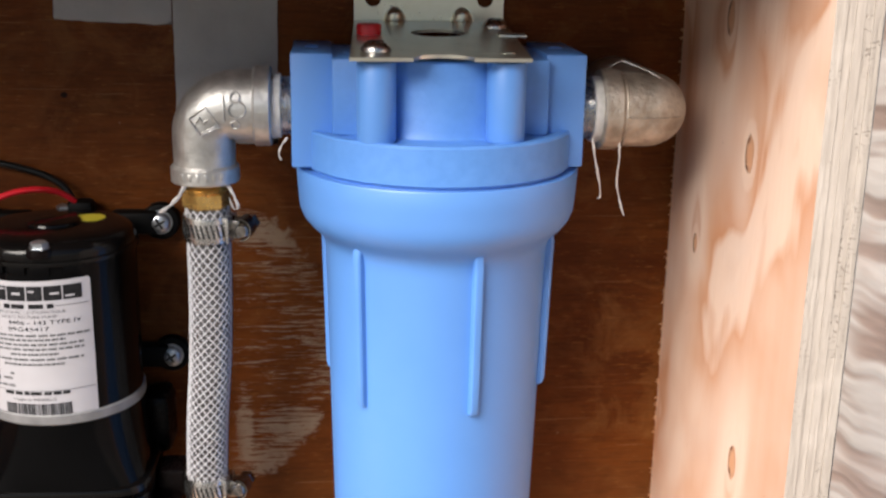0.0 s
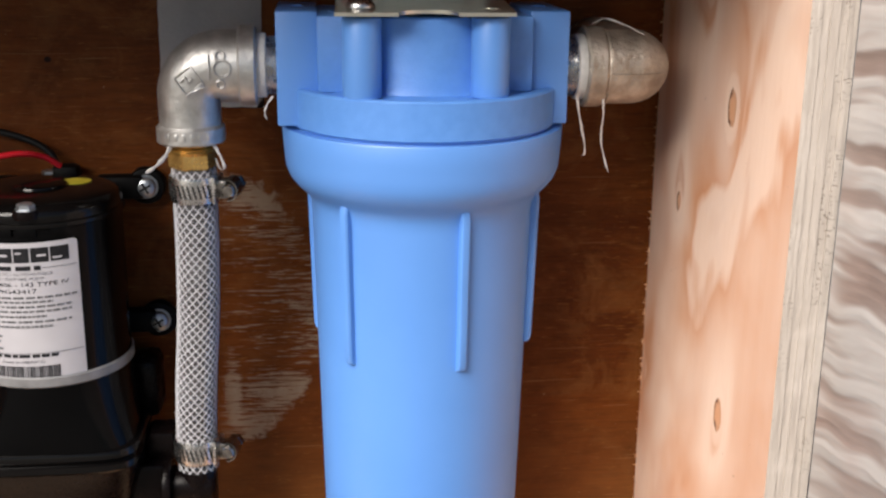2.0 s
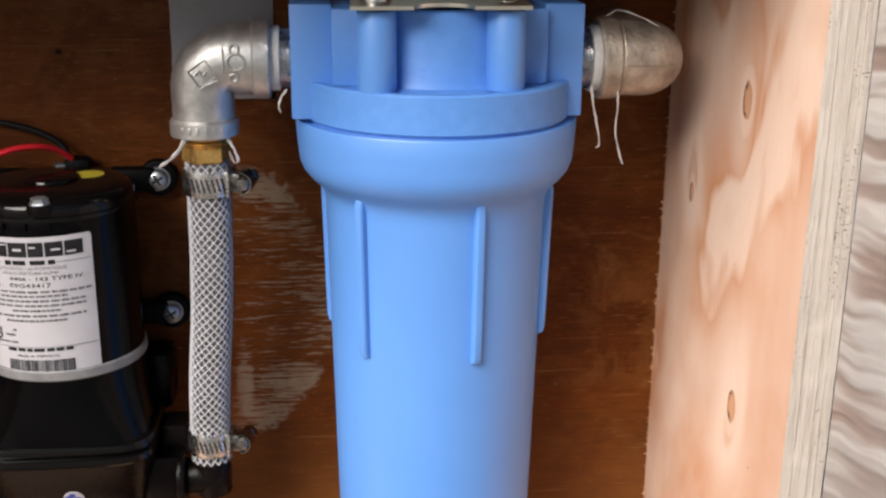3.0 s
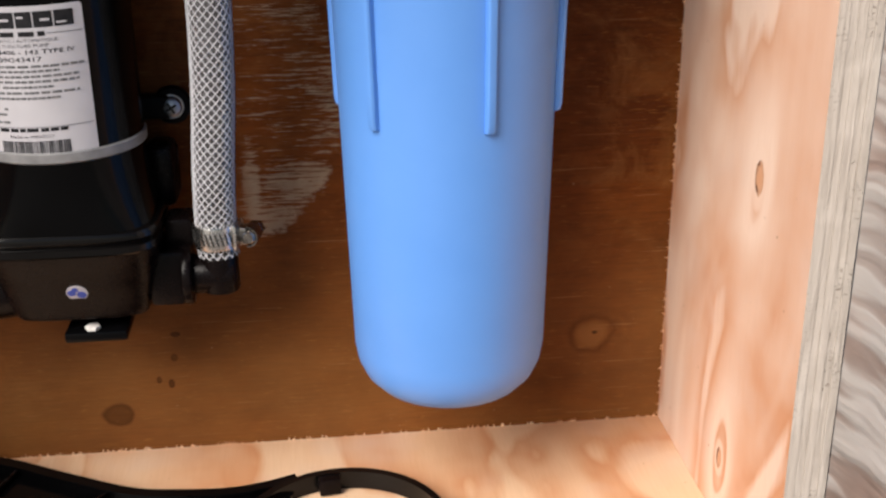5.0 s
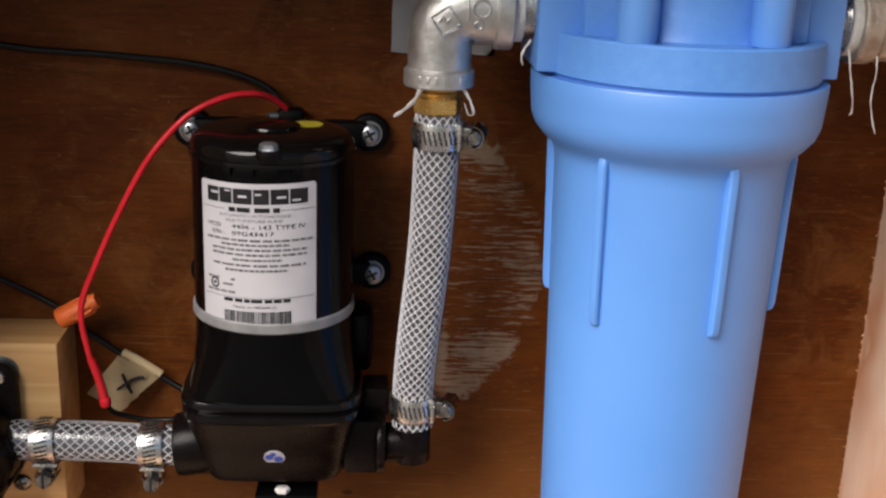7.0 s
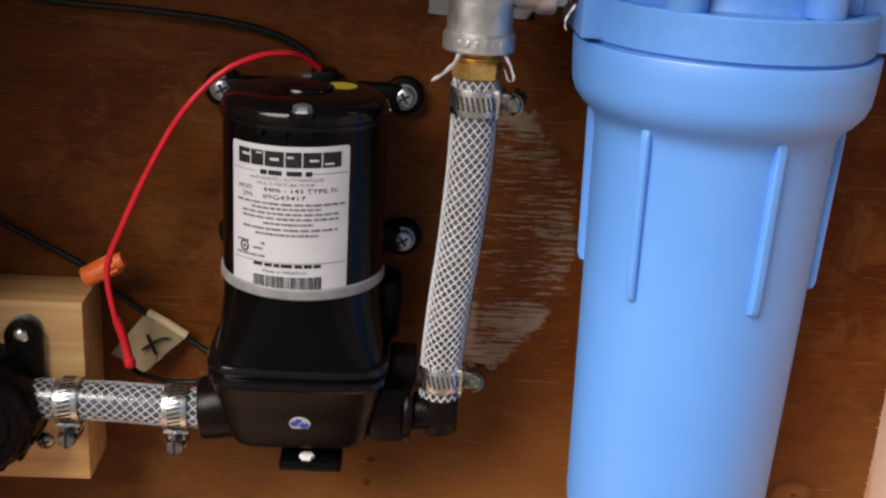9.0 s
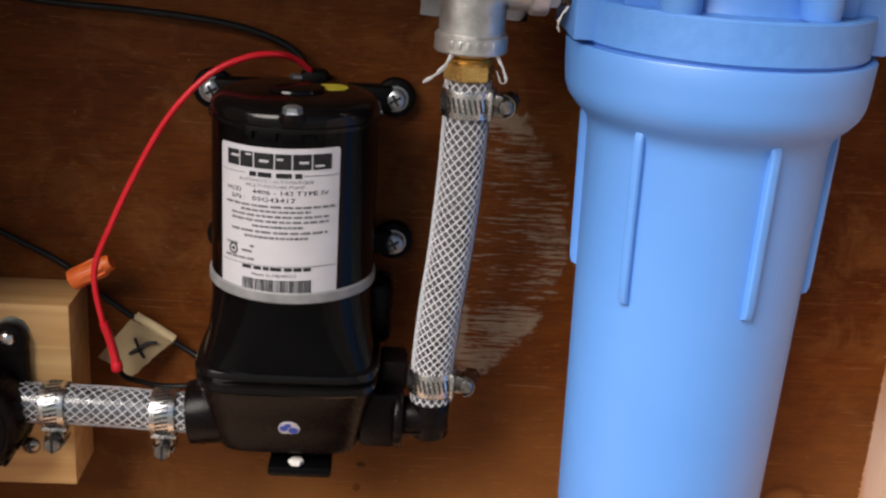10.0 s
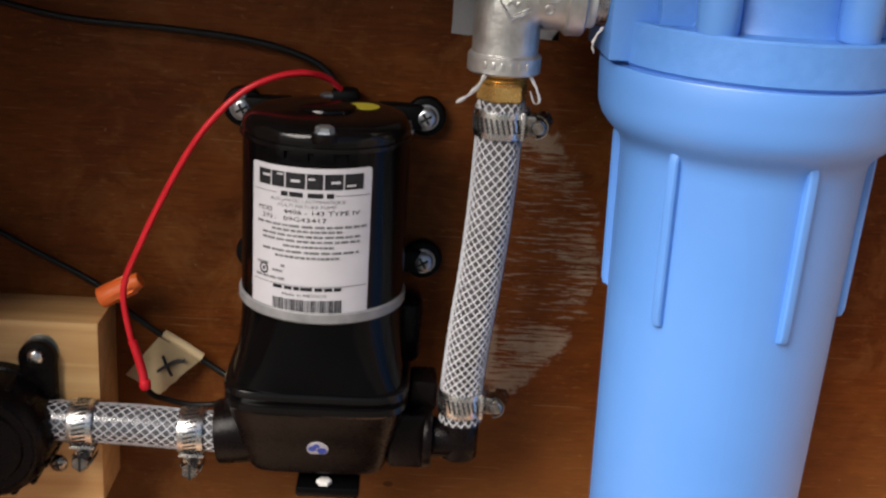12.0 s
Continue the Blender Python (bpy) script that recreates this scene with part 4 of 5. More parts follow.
def build_label(pump):
    W, top, bottom = 0.0590, 0.2795, 0.2095
    H = top - bottom
    bm = bmesh.new()
    u0, u1, rc, n = -W / 2 - 0.0006, W / 2, 0.0016, 32
    cols = []
    for k in range(n + 1):
        u = u0 + (u1 - u0) * (0.5 - 0.5 * math.cos(math.pi * k / n))
        near = min(u - u0, u1 - u)
        cut = rc - math.sqrt(max(0.0, rc * rc - (rc - min(near, rc)) ** 2))
        cols.append([bm.verts.new(on_motor(u, z, lift)) for z, lift in ((bottom + cut, 0.00018), (top - cut, 0.00018), (top - cut, 0.00004), (bottom + cut, 0.00004))])
    for p, q in zip(cols, cols[1:]):
        for m in range(4):
            bm.faces.new((p[m], p[(m + 1) % 4], q[(m + 1) % 4], q[m]))
    lab = part("label", bm, M_PAPER, pump, "white printed maker's label")

    def row(v):
        return top - v * H

    def bars(v, u0, u1, h, words, material, seed):
        rnd = random.Random(seed)
        bm = bmesh.new()
        u = u0
        while u < u1:
            w = rnd.uniform(0.6, 1.5) * (u1 - u0) / words
            wrapped(u, min(u + w * 0.82, u1), row(v) - h / 2, row(v) + h / 2, 0.00036, 3, bm)
            u += w
        part("print_line", bm, material, lab, "rows of unreadable print")

    # the maker's mark as six dark blocks, each broken by a thin pale slit
    u = -0.0252
    for w, lo, hi, s0, s1 in ((0.0070, 0.30, 0.44, 0.35, 1.0), (0.0066, 0.12, 0.22, 0.45, 0.9), (0.0092, 0.42, 0.58, 0.28, 0.74), (0.0072, 0.28, 0.40, 0.1, 0.5), (0.0082, 0.46, 0.60, 0.35, 0.85), (0.0086, 0.70, 0.82, 0.1, 0.6)):
        part("mark_block", wrapped(u, u + w, row(0.138), row(0.036), 0.00036, 6), M_INK, lab)
        part("mark_gap", wrapped(u + w * s0, u + w * s1, row(0.036 + 0.102 * hi), row(0.036 + 0.102 * lo), 0.00048, 3), M_PAPER, lab)
        u += w + 0.0007
    part("rule", wrapped(-W / 2 + 0.001, -0.0145, row(0.180), row(0.176), 0.00036, 10), M_FAINT, lab)
    part("rule", wrapped(0.0125, W / 2 - 0.001, row(0.180), row(0.176), 0.00036, 10), M_FAINT, lab)
    bars(0.178, -0.0125, -0.0010, 0.0022, 2, M_INK, 1)
    bars(0.178, 0.0002, 0.0118, 0.0022, 2, M_INK, 2)
    lettering("AUTOMATIC / AUTOMATIQUE", -0.0180, row(0.230), 0.0022, 0.0350, M_FAINT, lab)
    lettering("MULTI FIXTURE PUMP", -0.0140, row(0.264), 0.0022, 0.0270, M_FAINT, lab)
    lettering("MOD", -0.0250, row(0.308), 0.0030, 0.0080, M_INK, lab)
    lettering("4406 - 143 TYPE IV", -0.0110, row(0.308), 0.0030, 0.0350, M_INK, lab)
    lettering("S/N :", -0.0225, row(0.356), 0.0030, 0.0075, M_INK, lab)
    lettering("09G43417", -0.0110, row(0.356), 0.0030, 0.0200, M_INK, lab)
    for i, (v, u0, u1) in enumerate(((0.388, -0.026, 0.0275), (0.420, -0.017, 0.016), (0.454, -0.0225, 0.0245), (0.488, -0.0225, 0.0245), (0.524, -0.011, 0.0125), (0.562, -0.0225, 0.024), (0.598, -0.0150, 0.0150), (0.668, -0.026, -0.019), (0.668, -0.012, -0.010), (0.705, -0.0165, -0.011), (0.758, -0.0265, -0.010))):
        bars(v, u0, u1, 0.0011, 12 if u1 - u0 > 0.02 else 5, M_FAINT, 10 + i)
    m = aim(on_motor(-0.0215, row(0.708), 0.0003), (math.sin(radians(-9) - 0.0215 / PR), -math.cos(radians(-9) - 0.0215 / PR), 0))
    part("approval_mark", lathe([(0.0019, 0), (0.0027, 0), (0.0027, 0.0001), (0.0019, 0.0001), (0.0019, 0)], m, 24, caps=False), M_INK, lab)
    part("approval_mark", lathe([(0, 0), (0.0009, 0), (0.0009, 0.0001), (0, 0.0001)], m, 12), M_INK, lab)
    part("rule", wrapped(-W / 2 + 0.001, W / 2 - 0.001, row(0.796), row(0.792), 0.00036, 20), M_FAINT, lab)
    bars(0.812, -0.0160, 0.0165, 0.0016, 6, M_INK, 30)
    lettering("Made in MEXICO", -0.0110, row(0.866), 0.0020, 0.0210, M_INK, lab)
    rnd = random.Random(9)
    u = -0.0160
    while u < 0.0165:
        w = rnd.choice((0.00025, 0.00045, 0.0007))
        part("barcode_stripe", wrapped(u, u + w, row(0.975), row(0.888), 0.00036, 1), M_INK, lab)
        u += w + rnd.choice((0.0003, 0.0005))


def build_pump():
    p = thing("water_pump", (PX, PY, 0.100), "black electric diaphragm water pump with white label, screwed to the panel", "pump")
    up = Matrix.Translation((PX, PY, 0))
    part("motor", lathe([(0, 0.204), (PR, 0.204), (PR, 0.290), (0, 0.290)], up, 80), M_BLACK, p)
    part("end_cap", lathe([(0, 0.2860), (PR + 0.0004, 0.2860), (PR + 0.0013, 0.2866), (PR + 0.0015, 0.2876), (PR + 0.0013, 0.2886), (PR + 0.0003, 0.2891), (PR + 0.0004, 0.2900), (PR + 0.0005, 0.2918), (PR - 0.0002, 0.2938), (PR - 0.0018, 0.2957), (PR - 0.0042, 0.2970), (PR - 0.0075, 0.2978), (0.0250, 0.2983), (0.0135, 0.2986), (0.0131, 0.2996), (0.0118, 0.3002), (0.0100, 0.3002), (0.0080, 0.3006), (0, 0.3008)], up, 80), M_RIM, p)
    for k, a in enumerate((-30, -14, 2, 24)):
        bm = bmesh.new()
        ra = radians(a)
        bm = box(-0.0045, 0.0045, -0.0008, 0.0008, 0.2828, 0.2868, 0.0003)
        bm.transform(Matrix.Translation((PX + (PR + 0.0004) * math.sin(ra), PY - (PR + 0.0004) * math.cos(ra), 0)) @ Matrix.Rotation(ra, 4, "Z"))
        part("crimp_tab", bm, M_BLACK, p)
    for a, r, z in ((2, 0.0360, 0.2940), (183.5, 0.0345, 0.2948)):
        ra = radians(a)
        m = Matrix.Translation((PX + r * math.sin(ra), PY - r * math.cos(ra), z))
        part("well", lathe([(0, -0.0030), (0.0062, -0.0030), (0.0066, -0.0010), (0.0060, 0.0012), (0, 0.0012)], m, 24), M_PLASTIC, p)
        part("through_bolt", lathe([(0, 0.0008), (0.0052, 0.0008), (0.0054, 0.0014), (0.0052, 0.0019), (0.0043, 0.0020), (0.0043, 0.0036), (0.0034, 0.0042), (0, 0.0043)], m, 6), M_BOLT, p, "bright hexagonal bolt")
    part("sticker", lathe([(0, 0), (0.0076, 0), (0.0076, 0.0003), (0, 0.0003)], Matrix.Translation((-0.1128, 0.5300, 0.2984)), 36), M_YELLOW, p, "round yellow sticker")
    part("wire_boot", box(-0.1300, -0.1160, 0.5520, 0.5640, 0.2890, 0.3015, 0.003), M_RUBBER, p)
    part("gasket_ring", lathe([(0, 0.2060), (PR + 0.0005, 0.2060), (PR + 0.0011, 0.2068), (PR + 0.0011, 0.2108), (PR + 0.0004, 0.2116), (0, 0.2116)], up, 80), M_RING, p, "grey gasket ring")
    build_label(p)
    # housing flares from the round motor to a squarish rim
    part("flared_housing", loft([(0.2066, PX, PY, 0.0392, 0.0392, 2.0), (0.2040, PX, PY, 0.0390, 0.0390, 2.0), (0.194, PX, PY, 0.0392, 0.0388, 2.15), (0.181, PX, PY, 0.0402, 0.0386, 2.7), (0.172, PX, PY, 0.0415, 0.0384, 3.6), (0.1680, PX, PY, 0.0422, 0.0380, 4.2)]), M_BLACK, p)
    part("rim", loft([(0.1697, PX, PY, 0.0420, 0.0374, 4.0), (0.1692, PX, PY, 0.0442, 0.0388, 5.0), (0.1678, PX, PY, 0.0451, 0.0394, 5.0), (0.1658, PX, PY, 0.0451, 0.0394, 5.0), (0.1646, PX, PY, 0.0441, 0.0384, 5.0), (0.1628, PX, PY, 0.0432, 0.0376, 5.0), (0.1620, PX, PY, 0.0446, 0.0388, 5.0), (0.1588, PX, PY, 0.0446, 0.0388, 5.0), (0.1578, PX, PY, 0.0438, 0.0380, 5.0)], 96), M_RIM, p)
    part("pump_head", loft([(z, PX, 0.5240, hw, 0.5240 - front, 5.0) for z, hw, front in ((0.1585, 0.0438, 0.4840), (0.1500, 0.0424, 0.4872), (0.1400, 0.0398, 0.4936), (0.1290, 0.0374, 0.4984), (0.1200, 0.0354, 0.5016), (0.1163, 0.0336, 0.5038), (0.1147, 0.0306, 0.5070))], 96), M_PLASTIC, p)
    # head sticker
    m = aim((-0.1275, 0.4963, 0.1343), (0, -0.88, -0.44))
    st = part("sticker", lathe([(0, -0.0015), (0.0053, -0.0015), (0.0053, 0.0004), (0, 0.0004)], m, 32), M_PAPER, p, "small round blue and white sticker")
    for dx, dy, r in ((-0.0026, 0.0002, 0.0021), (0.0021, -0.0012, 0.0024), (-0.0006, 0.0026, 0.0016)):
        part("blue_spot", lathe([(0, 0), (r, 0), (r, 0.0006), (0, 0.0006)], m @ Matrix.Translation((dx, dy, 0)), 20), M_BLUE_INK, st)
    # foot under the head
    foot = part("foot", box(-0.1385, -0.1065, 0.5020, 0.5665, 0.1034, 0.1092, 0.0014), M_BLACK, p)
    part("foot_bolt", rod((-0.1245, 0.5068, 0.1085), (-0.1245, 0.5068, 0.1112), 0.0040, 0.0008, 6), M_TEFLON, foot, "pale bolt")
    # ports
    part("inlet_port", rod((-0.1585, 0.5200, 0.1310), (-0.1800, 0.5200, 0.1288), 0.0165, 0.0015, 36), M_PLASTIC, p)
    part("inlet_rib", box(-0.1760, -0.1640, 0.5120, 0.5400, 0.1400, 0.1560, 0.003), M_PLASTIC, p)
    part("outlet_port", box(-0.0935, -0.0740, 0.5060, 0.5380, 0.1195, 0.1500, 0.003), M_PLASTIC, p)
    part("outlet_collar", rod((-0.0760, 0.5160, 0.1340), (-0.0715, 0.5160, 0.1340), 0.0165, 0.001, 32), M_PLASTIC, p)
    out = part("outlet_elbow", rod((-0.0740, 0.5155, 0.1335), (-0.0500, 0.5155, 0.1335), 0.0104, 0.0012, 32), M_PLASTIC, p)
    part("outlet_barb", rod((-0.0577, 0.5150, 0.1245), (-0.0577, 0.5148, 0.1500), 0.0099, 0.0012, 32), M_PLASTIC, out)
    part("retaining_clip", box(-0.0840, -0.0700, 0.5150, 0.5350, 0.1480, 0.1640, 0.002), M_PLASTIC, p)
    part("side_fin", box(-0.0950, -0.0790, 0.5380, 0.5650, 0.1620, 0.1960, 0.005), M_PLASTIC, p)
    # wall lugs with rubber grommets and screws
    for x, z, far in ((-0.0825, 0.2885, 1), (-0.0800, 0.2125, 1), (-0.1738, 0.2885, -1), (-0.1670, 0.2120, -1)):
        lug = part("mounting_lug", box(min(x, x - far * 0.026), max(x, x - far * 0.026), 0.5550, 0.5662, z - 0.0064, z + 0.0064, 0.0028), M_RUBBER, p)
        part("grommet", rod((x, 0.5668, z), (x, 0.5590, z), 0.0101, 0.0022, 32), M_RUBBER, lug)
        washer = part("washer", lathe([(0, 0), (0.0064, 0), (0.0066, 0.0005), (0.0064, 0.0010), (0, 0.0010)], aim((x, 0.5592, z), (0, -1, 0)), 32), M_BOLT, lug)
        screw_head((x, 0.5583, z), (0, -1, 0), 0.0058, lug, M_BOLT, "lug_screw", True, 30)


# ---- left-hand things ----
def build_left_things():
    part("wood_block", box(-0.3558, -0.2417, 0.5305, WALL_Y, 0.0778, 0.1802, 0.0007), M_PINE, lone=("square-cut pine mounting block screwed to the back panel", "wood block"))
    s = thing("wood_screw", (-0.2645, 0.5305, 0.1005), "countersunk steel screw in the pine block", "screw")
    screw_head((-0.2645, 0.5313, 0.1005), (0, -1, 0), 0.0050, s, M_WORM, "head", True, 15)
    st = thing("strainer", (-0.288, 0.5424, 0.126), "black plastic inline strainer bolted to the pine block", "strainer")
    face = aim((-0.2915, 0.5424, 0.1250), (0, -1, 0))
    part("body", lathe([(0, 0), (0.0285, 0), (0.0305, 0.003), (0.0310, 0.010), (0.0322, 0.011), (0.0322, 0.018), (0.0310, 0.019), (0.0308, 0.034), (0.0290, 0.040), (0.0255, 0.0435), (0.0245, 0.0425), (0.0200, 0.0425), (0.0190, 0.0440), (0, 0.0450)], face, 64), M_PLASTIC, st)
    for k in range(16):
        a = 2 * math.pi * k / 16
        bm = box(0.0300, 0.0318, -0.0016, 0.0016, 0.020, 0.037, 0.0005)
        bm.transform(face @ Matrix.Rotation(a, 4, "Z"))
        part("grip_rib", bm, M_PLASTIC, st)
    lug = part("lug", box(-0.2805, -0.2615, 0.5235, 0.5310, 0.120, 0.1630, 0.003), M_PLASTIC, st)
    part("lug_end", rod((-0.2710, 0.5310, 0.1620), (-0.2710, 0.5235, 0.1620), 0.0095, 0.0015, 32), M_PLASTIC, lug)
    screw_head((-0.2710, 0.5235, 0.1640), (0, -1, 0), 0.0042, lug, M_BRIGHT, "bolt", False)
    part("washer", lathe([(0, 0), (0.0085, 0), (0.0085, 0.0008), (0, 0.0008)], aim((-0.2700, 0.5307, 0.1650), (0, -1, 0)), 28), M_ZINC, lug)
    part("outlet", rod((-0.2740, 0.5210, 0.1305), (-0.2560, 0.5210, 0.1305), 0.0084, 0, 28), M_PLASTIC, st)


def cord(name, points, r, material, label, category, steps=10):
    return part(name, sweep(spline(points, steps), r, 12), material, lone=(label, category))


def build_wires():
    cord("red_wire", [(-0.1252, 0.5540, 0.3015), (-0.1315, 0.5480, 0.3075), (-0.1400, 0.5400, 0.3110), (-0.1520, 0.5350, 0.3102), (-0.1670, 0.5310, 0.3040), (-0.1795, 0.5300, 0.2932), (-0.1928, 0.5300, 0.2762), (-0.2070, 0.5310, 0.2505), (-0.2196, 0.5325, 0.2238), (-0.2290, 0.5340, 0.1992), (-0.2270, 0.5350, 0.1745), (-0.2225, 0.5360, 0.1590), (-0.2200, 0.5365, 0.1470)], 0.0016, M_RED, "red insulated wire curving down from the pump", "wire")
    cord("red_splice", [(-0.2258, 0.5352, 0.1700), (-0.2235, 0.5358, 0.1620), (-0.2212, 0.5363, 0.1520), (-0.2202, 0.5365, 0.1440)], 0.0023, M_RED, "red shrink sleeve at the end of the wire", "wire splice", 6)
    part("splice_tip", rod((-0.2203, 0.5363, 0.1480), (-0.2198, 0.5366, 0.1425), 0.0030, 0.0012, 18), M_RED, lone=("rounded red crimp tip of the splice", "wire splice"))
    cord("black_wire", [(-0.3480, 0.5640, 0.3460), (-0.2910, 0.5610, 0.3335), (-0.2560, 0.5600, 0.3275), (-0.2100, 0.5600, 0.3252), (-0.1710, 0.5600, 0.3218), (-0.1460, 0.5600, 0.3160), (-0.1325, 0.5590, 0.3090), (-0.1262, 0.5570, 0.3005)], 0.0018, M_WIRE, "black insulated wire running along the panel to the pump", "wire")
    cord("black_wire", [(-0.3540, 0.5640, 0.2440), (-0.2975, 0.5620, 0.2152), (-0.2800, 0.5620, 0.2056), (-0.2600, 0.5620, 0.1954), (-0.2462, 0.5600, 0.1878), (-0.2350, 0.5600, 0.1770), (-0.2165, 0.5610, 0.1628), (-0.1948, 0.5600, 0.1497), (-0.1797, 0.5560, 0.1420), (-0.1720, 0.5500, 0.1400)], 0.0017, M_WIRE, "black insulated wire behind the tape flag", "wire")
    cord("black_wire", [(-0.2198, 0.5370, 0.1430), (-0.2170, 0.5400, 0.1375), (-0.2110, 0.5440, 0.1335), (-0.2006, 0.5450, 0.1306), (-0.1887, 0.5450, 0.1308), (-0.1800, 0.5430, 0.1335)], 0.0016, M_WIRE, "black insulated wire from the splice to the pump", "wire")
    nut = thing("wire_nut", (-0.235, 0.548, 0.192), "orange plastic twist-on wire connector", "wire connector")
    way = Vector((-0.0190, 0.0, -0.0105)).normalized()
    m = aim(Vector((-0.2340, 0.5480, 0.1930)) - way * 0.0115, way)
    part("cone", lathe([(0, 0), (0.0036, 0), (0.0041, 0.0008), (0.0048, 0.008), (0.0055, 0.016), (0.0058, 0.021), (0.0054, 0.0230), (0.0036, 0.0230), (0, 0.0215)], m, 32), M_ORANGE, nut)
    for k in range(10):
        a = 2 * math.pi * k / 10
        bm = box(0.0040, 0.0057, -0.0005, 0.0005, 0.004, 0.0195, 0.0003)
        bm.transform(m @ Matrix.Rotation(a, 4, "Z"))
        part("grip", bm, M_ORANGE, nut)
    # masking tape flag folded round the wire, marked with a cross
    tag = thing("tape_flag", (-0.2150, 0.562, 0.146), "beige masking tape flag on a wire, marked X", "tape")
    bm = bmesh.new()
    rnd = random.Random(3)
    corners = [Vector((-0.2354, 0.5590, 0.1395)), Vector((-0.2152, 0.5600, 0.1648)), Vector((-0.1942, 0.5590, 0.1518)), Vector((-0.2172, 0.5540, 0.1302))]
    n = 12
    grid = []
    for i in range(n + 1):
        line = []
        for j in range(n + 1):
            u, v = i / n, j / n
            p = corners[0] * (1 - u) * (1 - v) + corners[1] * u * (1 - v) + corners[2] * u * v + corners[3] * (1 - u) * v
            p.y += 0.0004 * math.sin(3.0 * u + 4.0 * v) + rnd.uniform(-0.0001, 0.0001)
            if i in (0,) or j == n:
                p += Vector((rnd.uniform(-1, 1), 0, rnd.uniform(-1, 1))) * 0.0004
            line.append(bm.verts.new(p))
        grid.append(line)
    for i in range(n):
        for j in range(n):
            bm.faces.new((grid[i][j], grid[i + 1][j], grid[i + 1][j + 1], grid[i][j + 1]))
    bmesh.ops.solidify(bm, geom=bm.faces[:], thickness=0.0003)
    flag = part("flag", bm, M_MASK, tag)
    part("fold", sweep(spline([(-0.2150, 0.5600, 0.1640), (-0.2050, 0.5598, 0.1582), (-0.1945, 0.5592, 0.1515)], 6), 0.0024, 10), M_MASK, tag)
    c = Vector((-0.2127, 0.5552, 0.1462))
    for pts in (((-0.0023, 0.0064), (-0.0003, 0.0014), (0.0012, -0.0020), (0.0027, -0.0046)), ((0.0096, 0.0044), (0.0055, 0.0042), (0.0017, 0.0024), (-0.0053, -0.0026))):
        part("pen_stroke", sweep(spline([c + Vector((a, 0.0004 + 0.09 * b, b)) for a, b in pts], 6), 0.0009, 6, flat=0.4), M_INK, flag, "black pen stroke of an X")


def tape_strip(corners, seed):
    """A strip of wrinkled tape on the back panel, from four corners (x, z)."""
    rnd = random.Random(seed)
    bm = bmesh.new()
    n, m = 14, 22
    grid = []
    for i in range(n + 1):
        line = []
        for j in range(m + 1):
            u, v = i / n, j / m
            a, b, c, d = corners
            x = a[0] * (1 - u) * (1 - v) + b[0] * u * (1 - v) + c[0] * u * v + d[0] * (1 - u) * v
            z = a[1] * (1 - u) * (1 - v) + b[1] * u * (1 - v) + c[1] * u * v + d[1] * (1 - u) * v
            edge = i in (0, n) or j in (0, m)
            line.append(bm.verts.new((x + rnd.uniform(-1, 1) * 0.0002, WALL_Y - 0.0012 - (0 if edge else 0.0009 * noise.noise((x * 60, z * 60, seed)) + 0.0003), z + (rnd.uniform(-1, 1) * 0.0004 if edge else 0))))
        grid.append(line)
    for i in range(n):
        for j in range(m):
            bm.faces.new((grid[i][j], grid[i + 1][j], grid[i + 1][j + 1], grid[i][j + 1]))
    bmesh.ops.solidify(bm, geom=bm.faces[:], thickness=0.0003)
    part("duct_tape", bm, M_DUCT, lone=("wrinkled grey duct tape stuck to the back panel", "tape", "duct tape strips"))


def build_tapes():
    tape_strip(((-0.0722, 0.3300), (-0.0190, 0.3300), (-0.0178, 0.4400), (-0.0715, 0.4400)), 1)
    tape_strip(((-0.1320, 0.3945), (-0.0725, 0.3922), (-0.0715, 0.4420), (-0.1310, 0.4440)), 2)


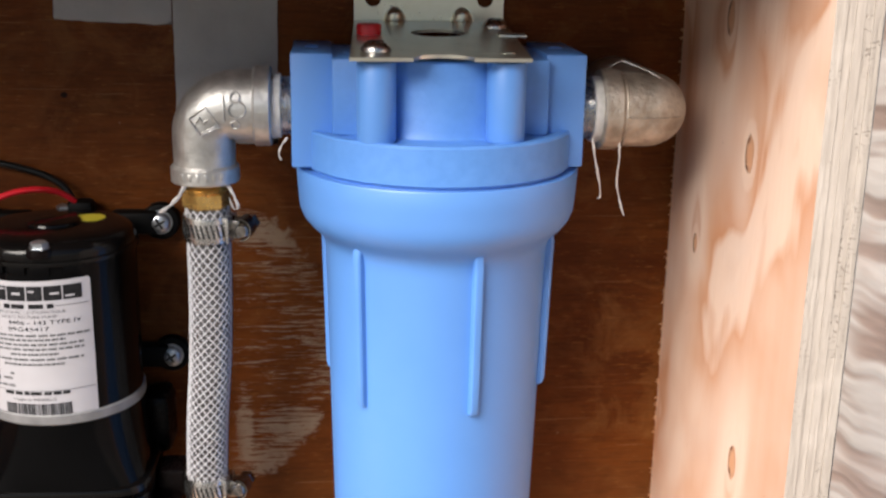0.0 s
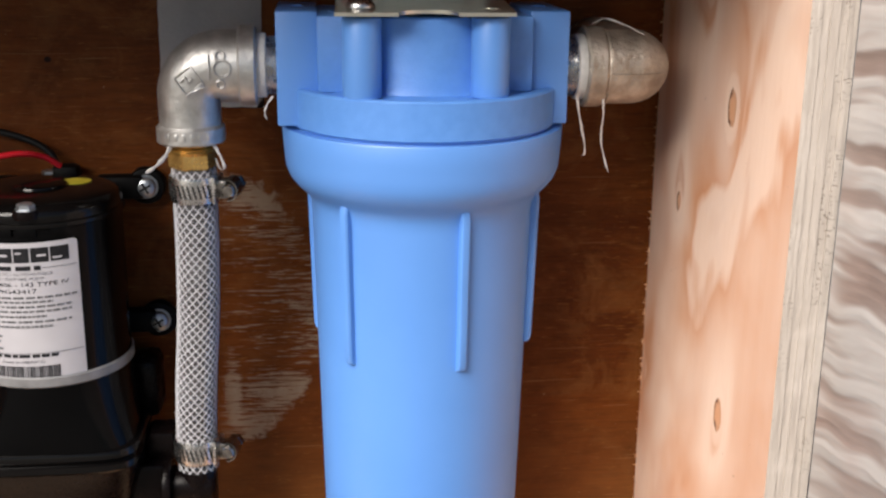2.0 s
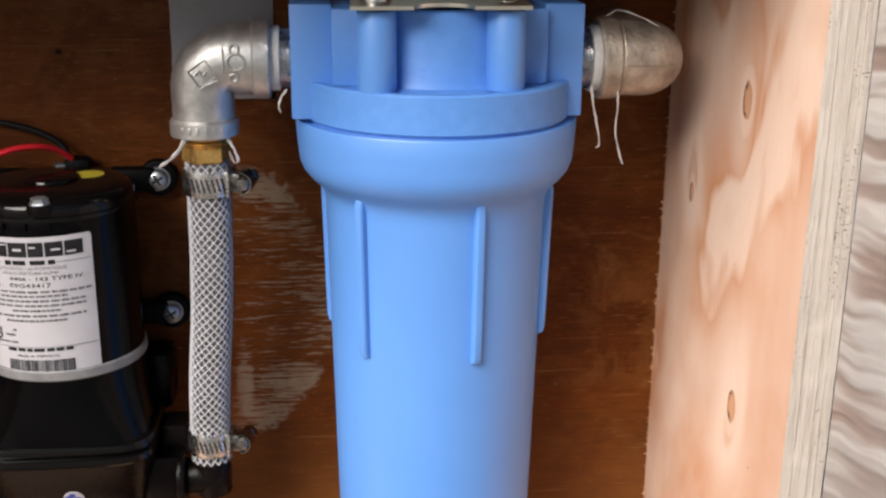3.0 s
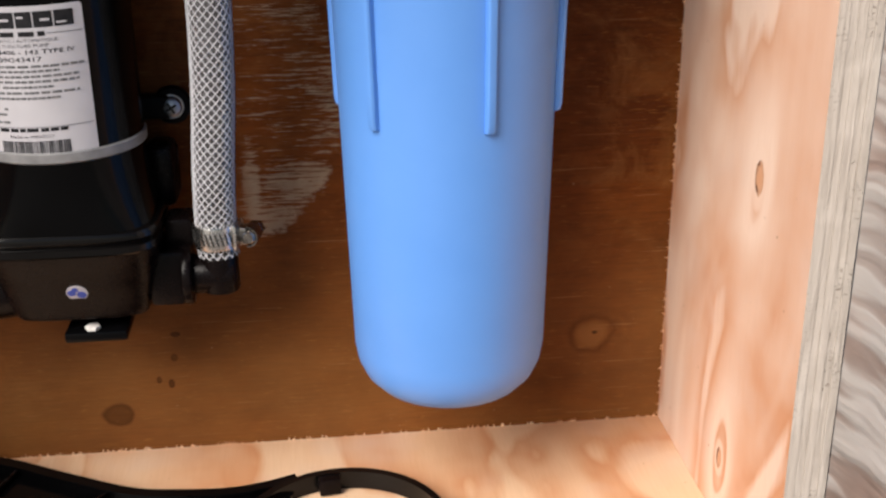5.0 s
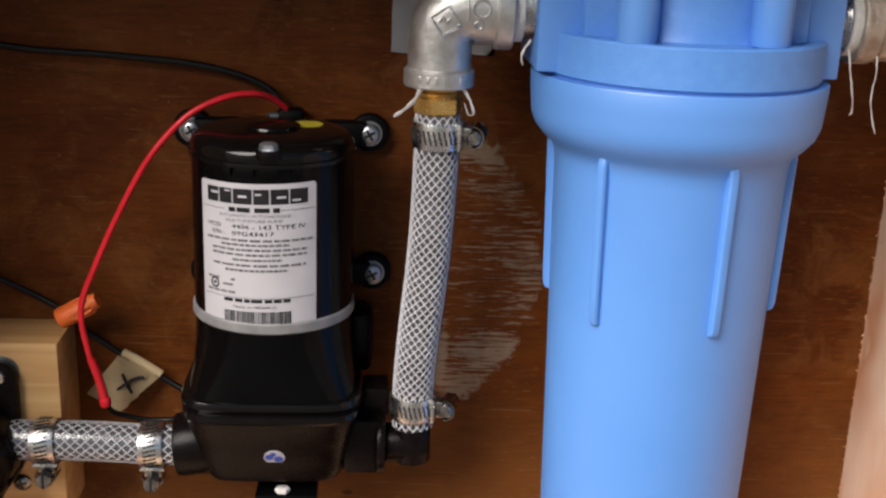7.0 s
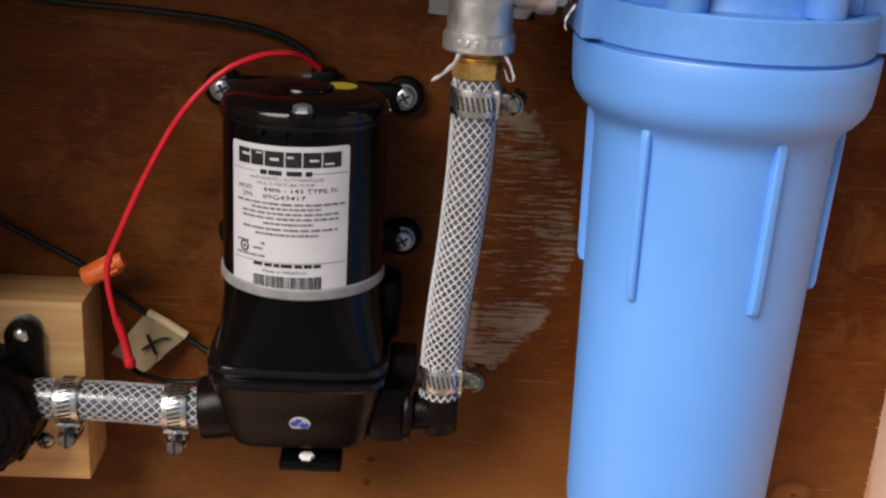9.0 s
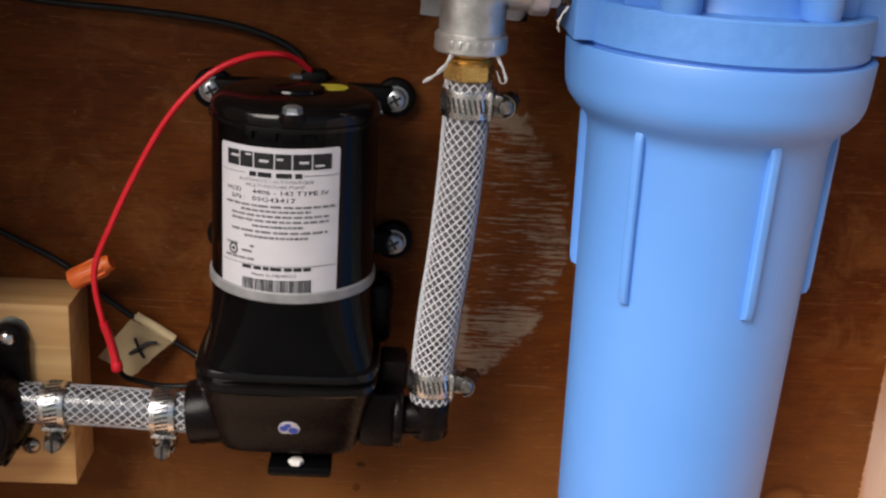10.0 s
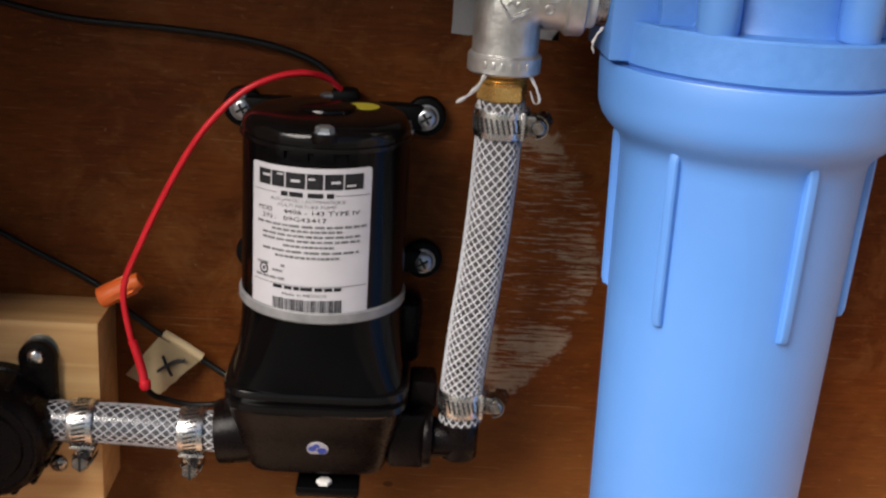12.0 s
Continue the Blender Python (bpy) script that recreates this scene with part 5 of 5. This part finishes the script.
# ---- housing wrench on the floor ----
def build_wrench():
    w = thing("filter_wrench", (0.0, 0.443, 0.0), "black plastic filter housing wrench lying on the plywood floor", "wrench")
    cx, cy, r = 0.000, 0.4560, 0.0555
    part("ring", lathe([(r - 0.0030, 0.0), (r, 0.0), (r, 0.0098), (r + 0.0008, 0.0102), (r + 0.0008, 0.0112), (r - 0.0036, 0.0112), (r - 0.0036, 0.0102), (r - 0.0030, 0.0098), (r - 0.0030, 0.0)], Matrix.Translation((cx, cy, 0.0005)), 72, caps=False), M_RIM, w)
    for a in (8, 128, 248):
        ra = radians(a)
        bm = box(-0.0060, 0.0060, -0.0035, 0.0035, 0.001, 0.0108, 0.0008)
        bm.transform(Matrix.Translation((cx - (r - 0.006) * math.sin(ra), cy + (r - 0.006) * math.cos(ra), 0)) @ Matrix.Rotation(ra, 4, "Z"))
        part("lug", bm, M_PLASTIC, w)
    far = spline([(-0.0250, 0.5070, 0), (-0.0420, 0.5010, 0), (-0.0620, 0.4975, 0), (-0.0880, 0.4990, 0), (-0.1162, 0.5045, 0), (-0.1557, 0.5245, 0), (-0.1904, 0.5435, 0), (-0.2350, 0.5605, 0)], 6)
    near = spline([(-0.0480, 0.4325, 0), (-0.0640, 0.4455, 0), (-0.0900, 0.4595, 0), (-0.1200, 0.4725, 0), (-0.1600, 0.4915, 0), (-0.1950, 0.5075, 0), (-0.2400, 0.5245, 0)], 7)
    for line in (far, near):
        bm = bmesh.new()
        rows = []
        for p, (a, b) in zip(line, frames_along(line)):
            t = Vector((0, 0, 1)).cross(a if abs(a.z) < 0.5 else b).normalized()
            side = Vector((a.x, a.y, 0)) if abs(a.z) < 0.5 else Vector((b.x, b.y, 0))
            side = side.normalized() * 0.0020
            wide = side * 1.7
            rows.append([bm.verts.new(p + o + Vector((0, 0, z))) for o, z in ((-side, 0.0005), (side, 0.0005), (side, 0.0096), (wide, 0.0100), (wide, 0.0114), (-wide, 0.0114), (-wide, 0.0100), (-side, 0.0096))])
        for q, o in zip(rows, rows[1:]):
            for j in range(8):
                bm.faces.new((q[j], q[(j + 1) % 8], o[(j + 1) % 8], o[j]))
        bm.faces.new(rows[0])
        bm.faces.new(rows[-1][::-1])
        part("handle_flange", bm, M_BLACK, w)
    bm = bmesh.new()
    k = min(len(far), len(near))
    rows = []
    for i in range(k):
        f, q = far[int(i * (len(far) - 1) / (k - 1))], near[int(i * (len(near) - 1) / (k - 1))]
        rows.append([bm.verts.new(v + Vector((0, 0, z))) for v, z in ((f, 0.004), (q, 0.004), (q, 0.006), (f, 0.006))])
    for p, q in zip(rows, rows[1:]):
        for j in range(4):
            bm.faces.new((p[j], p[(j + 1) % 4], q[(j + 1) % 4], q[j]))
    bm.faces.new(rows[0])
    bm.faces.new(rows[-1][::-1])
    part("handle_web", bm, M_BLACK, w)
    for s in (0.40, 0.62, 0.84):
        a, b = far[int(s * (len(far) - 1))], near[int(s * (len(near) - 1))]
        part("handle_rib", sweep([a + Vector((0, 0, 0.0080)), b + Vector((0, 0, 0.0080))], 0.0028, 8, flat=0.4), M_PLASTIC, w)


build_filter()
build_bracket()
build_left_pipe()
build_right_pipe()
build_strands()
build_hoses()
build_pump()
build_left_things()
build_wires()
build_tapes()
build_wrench()
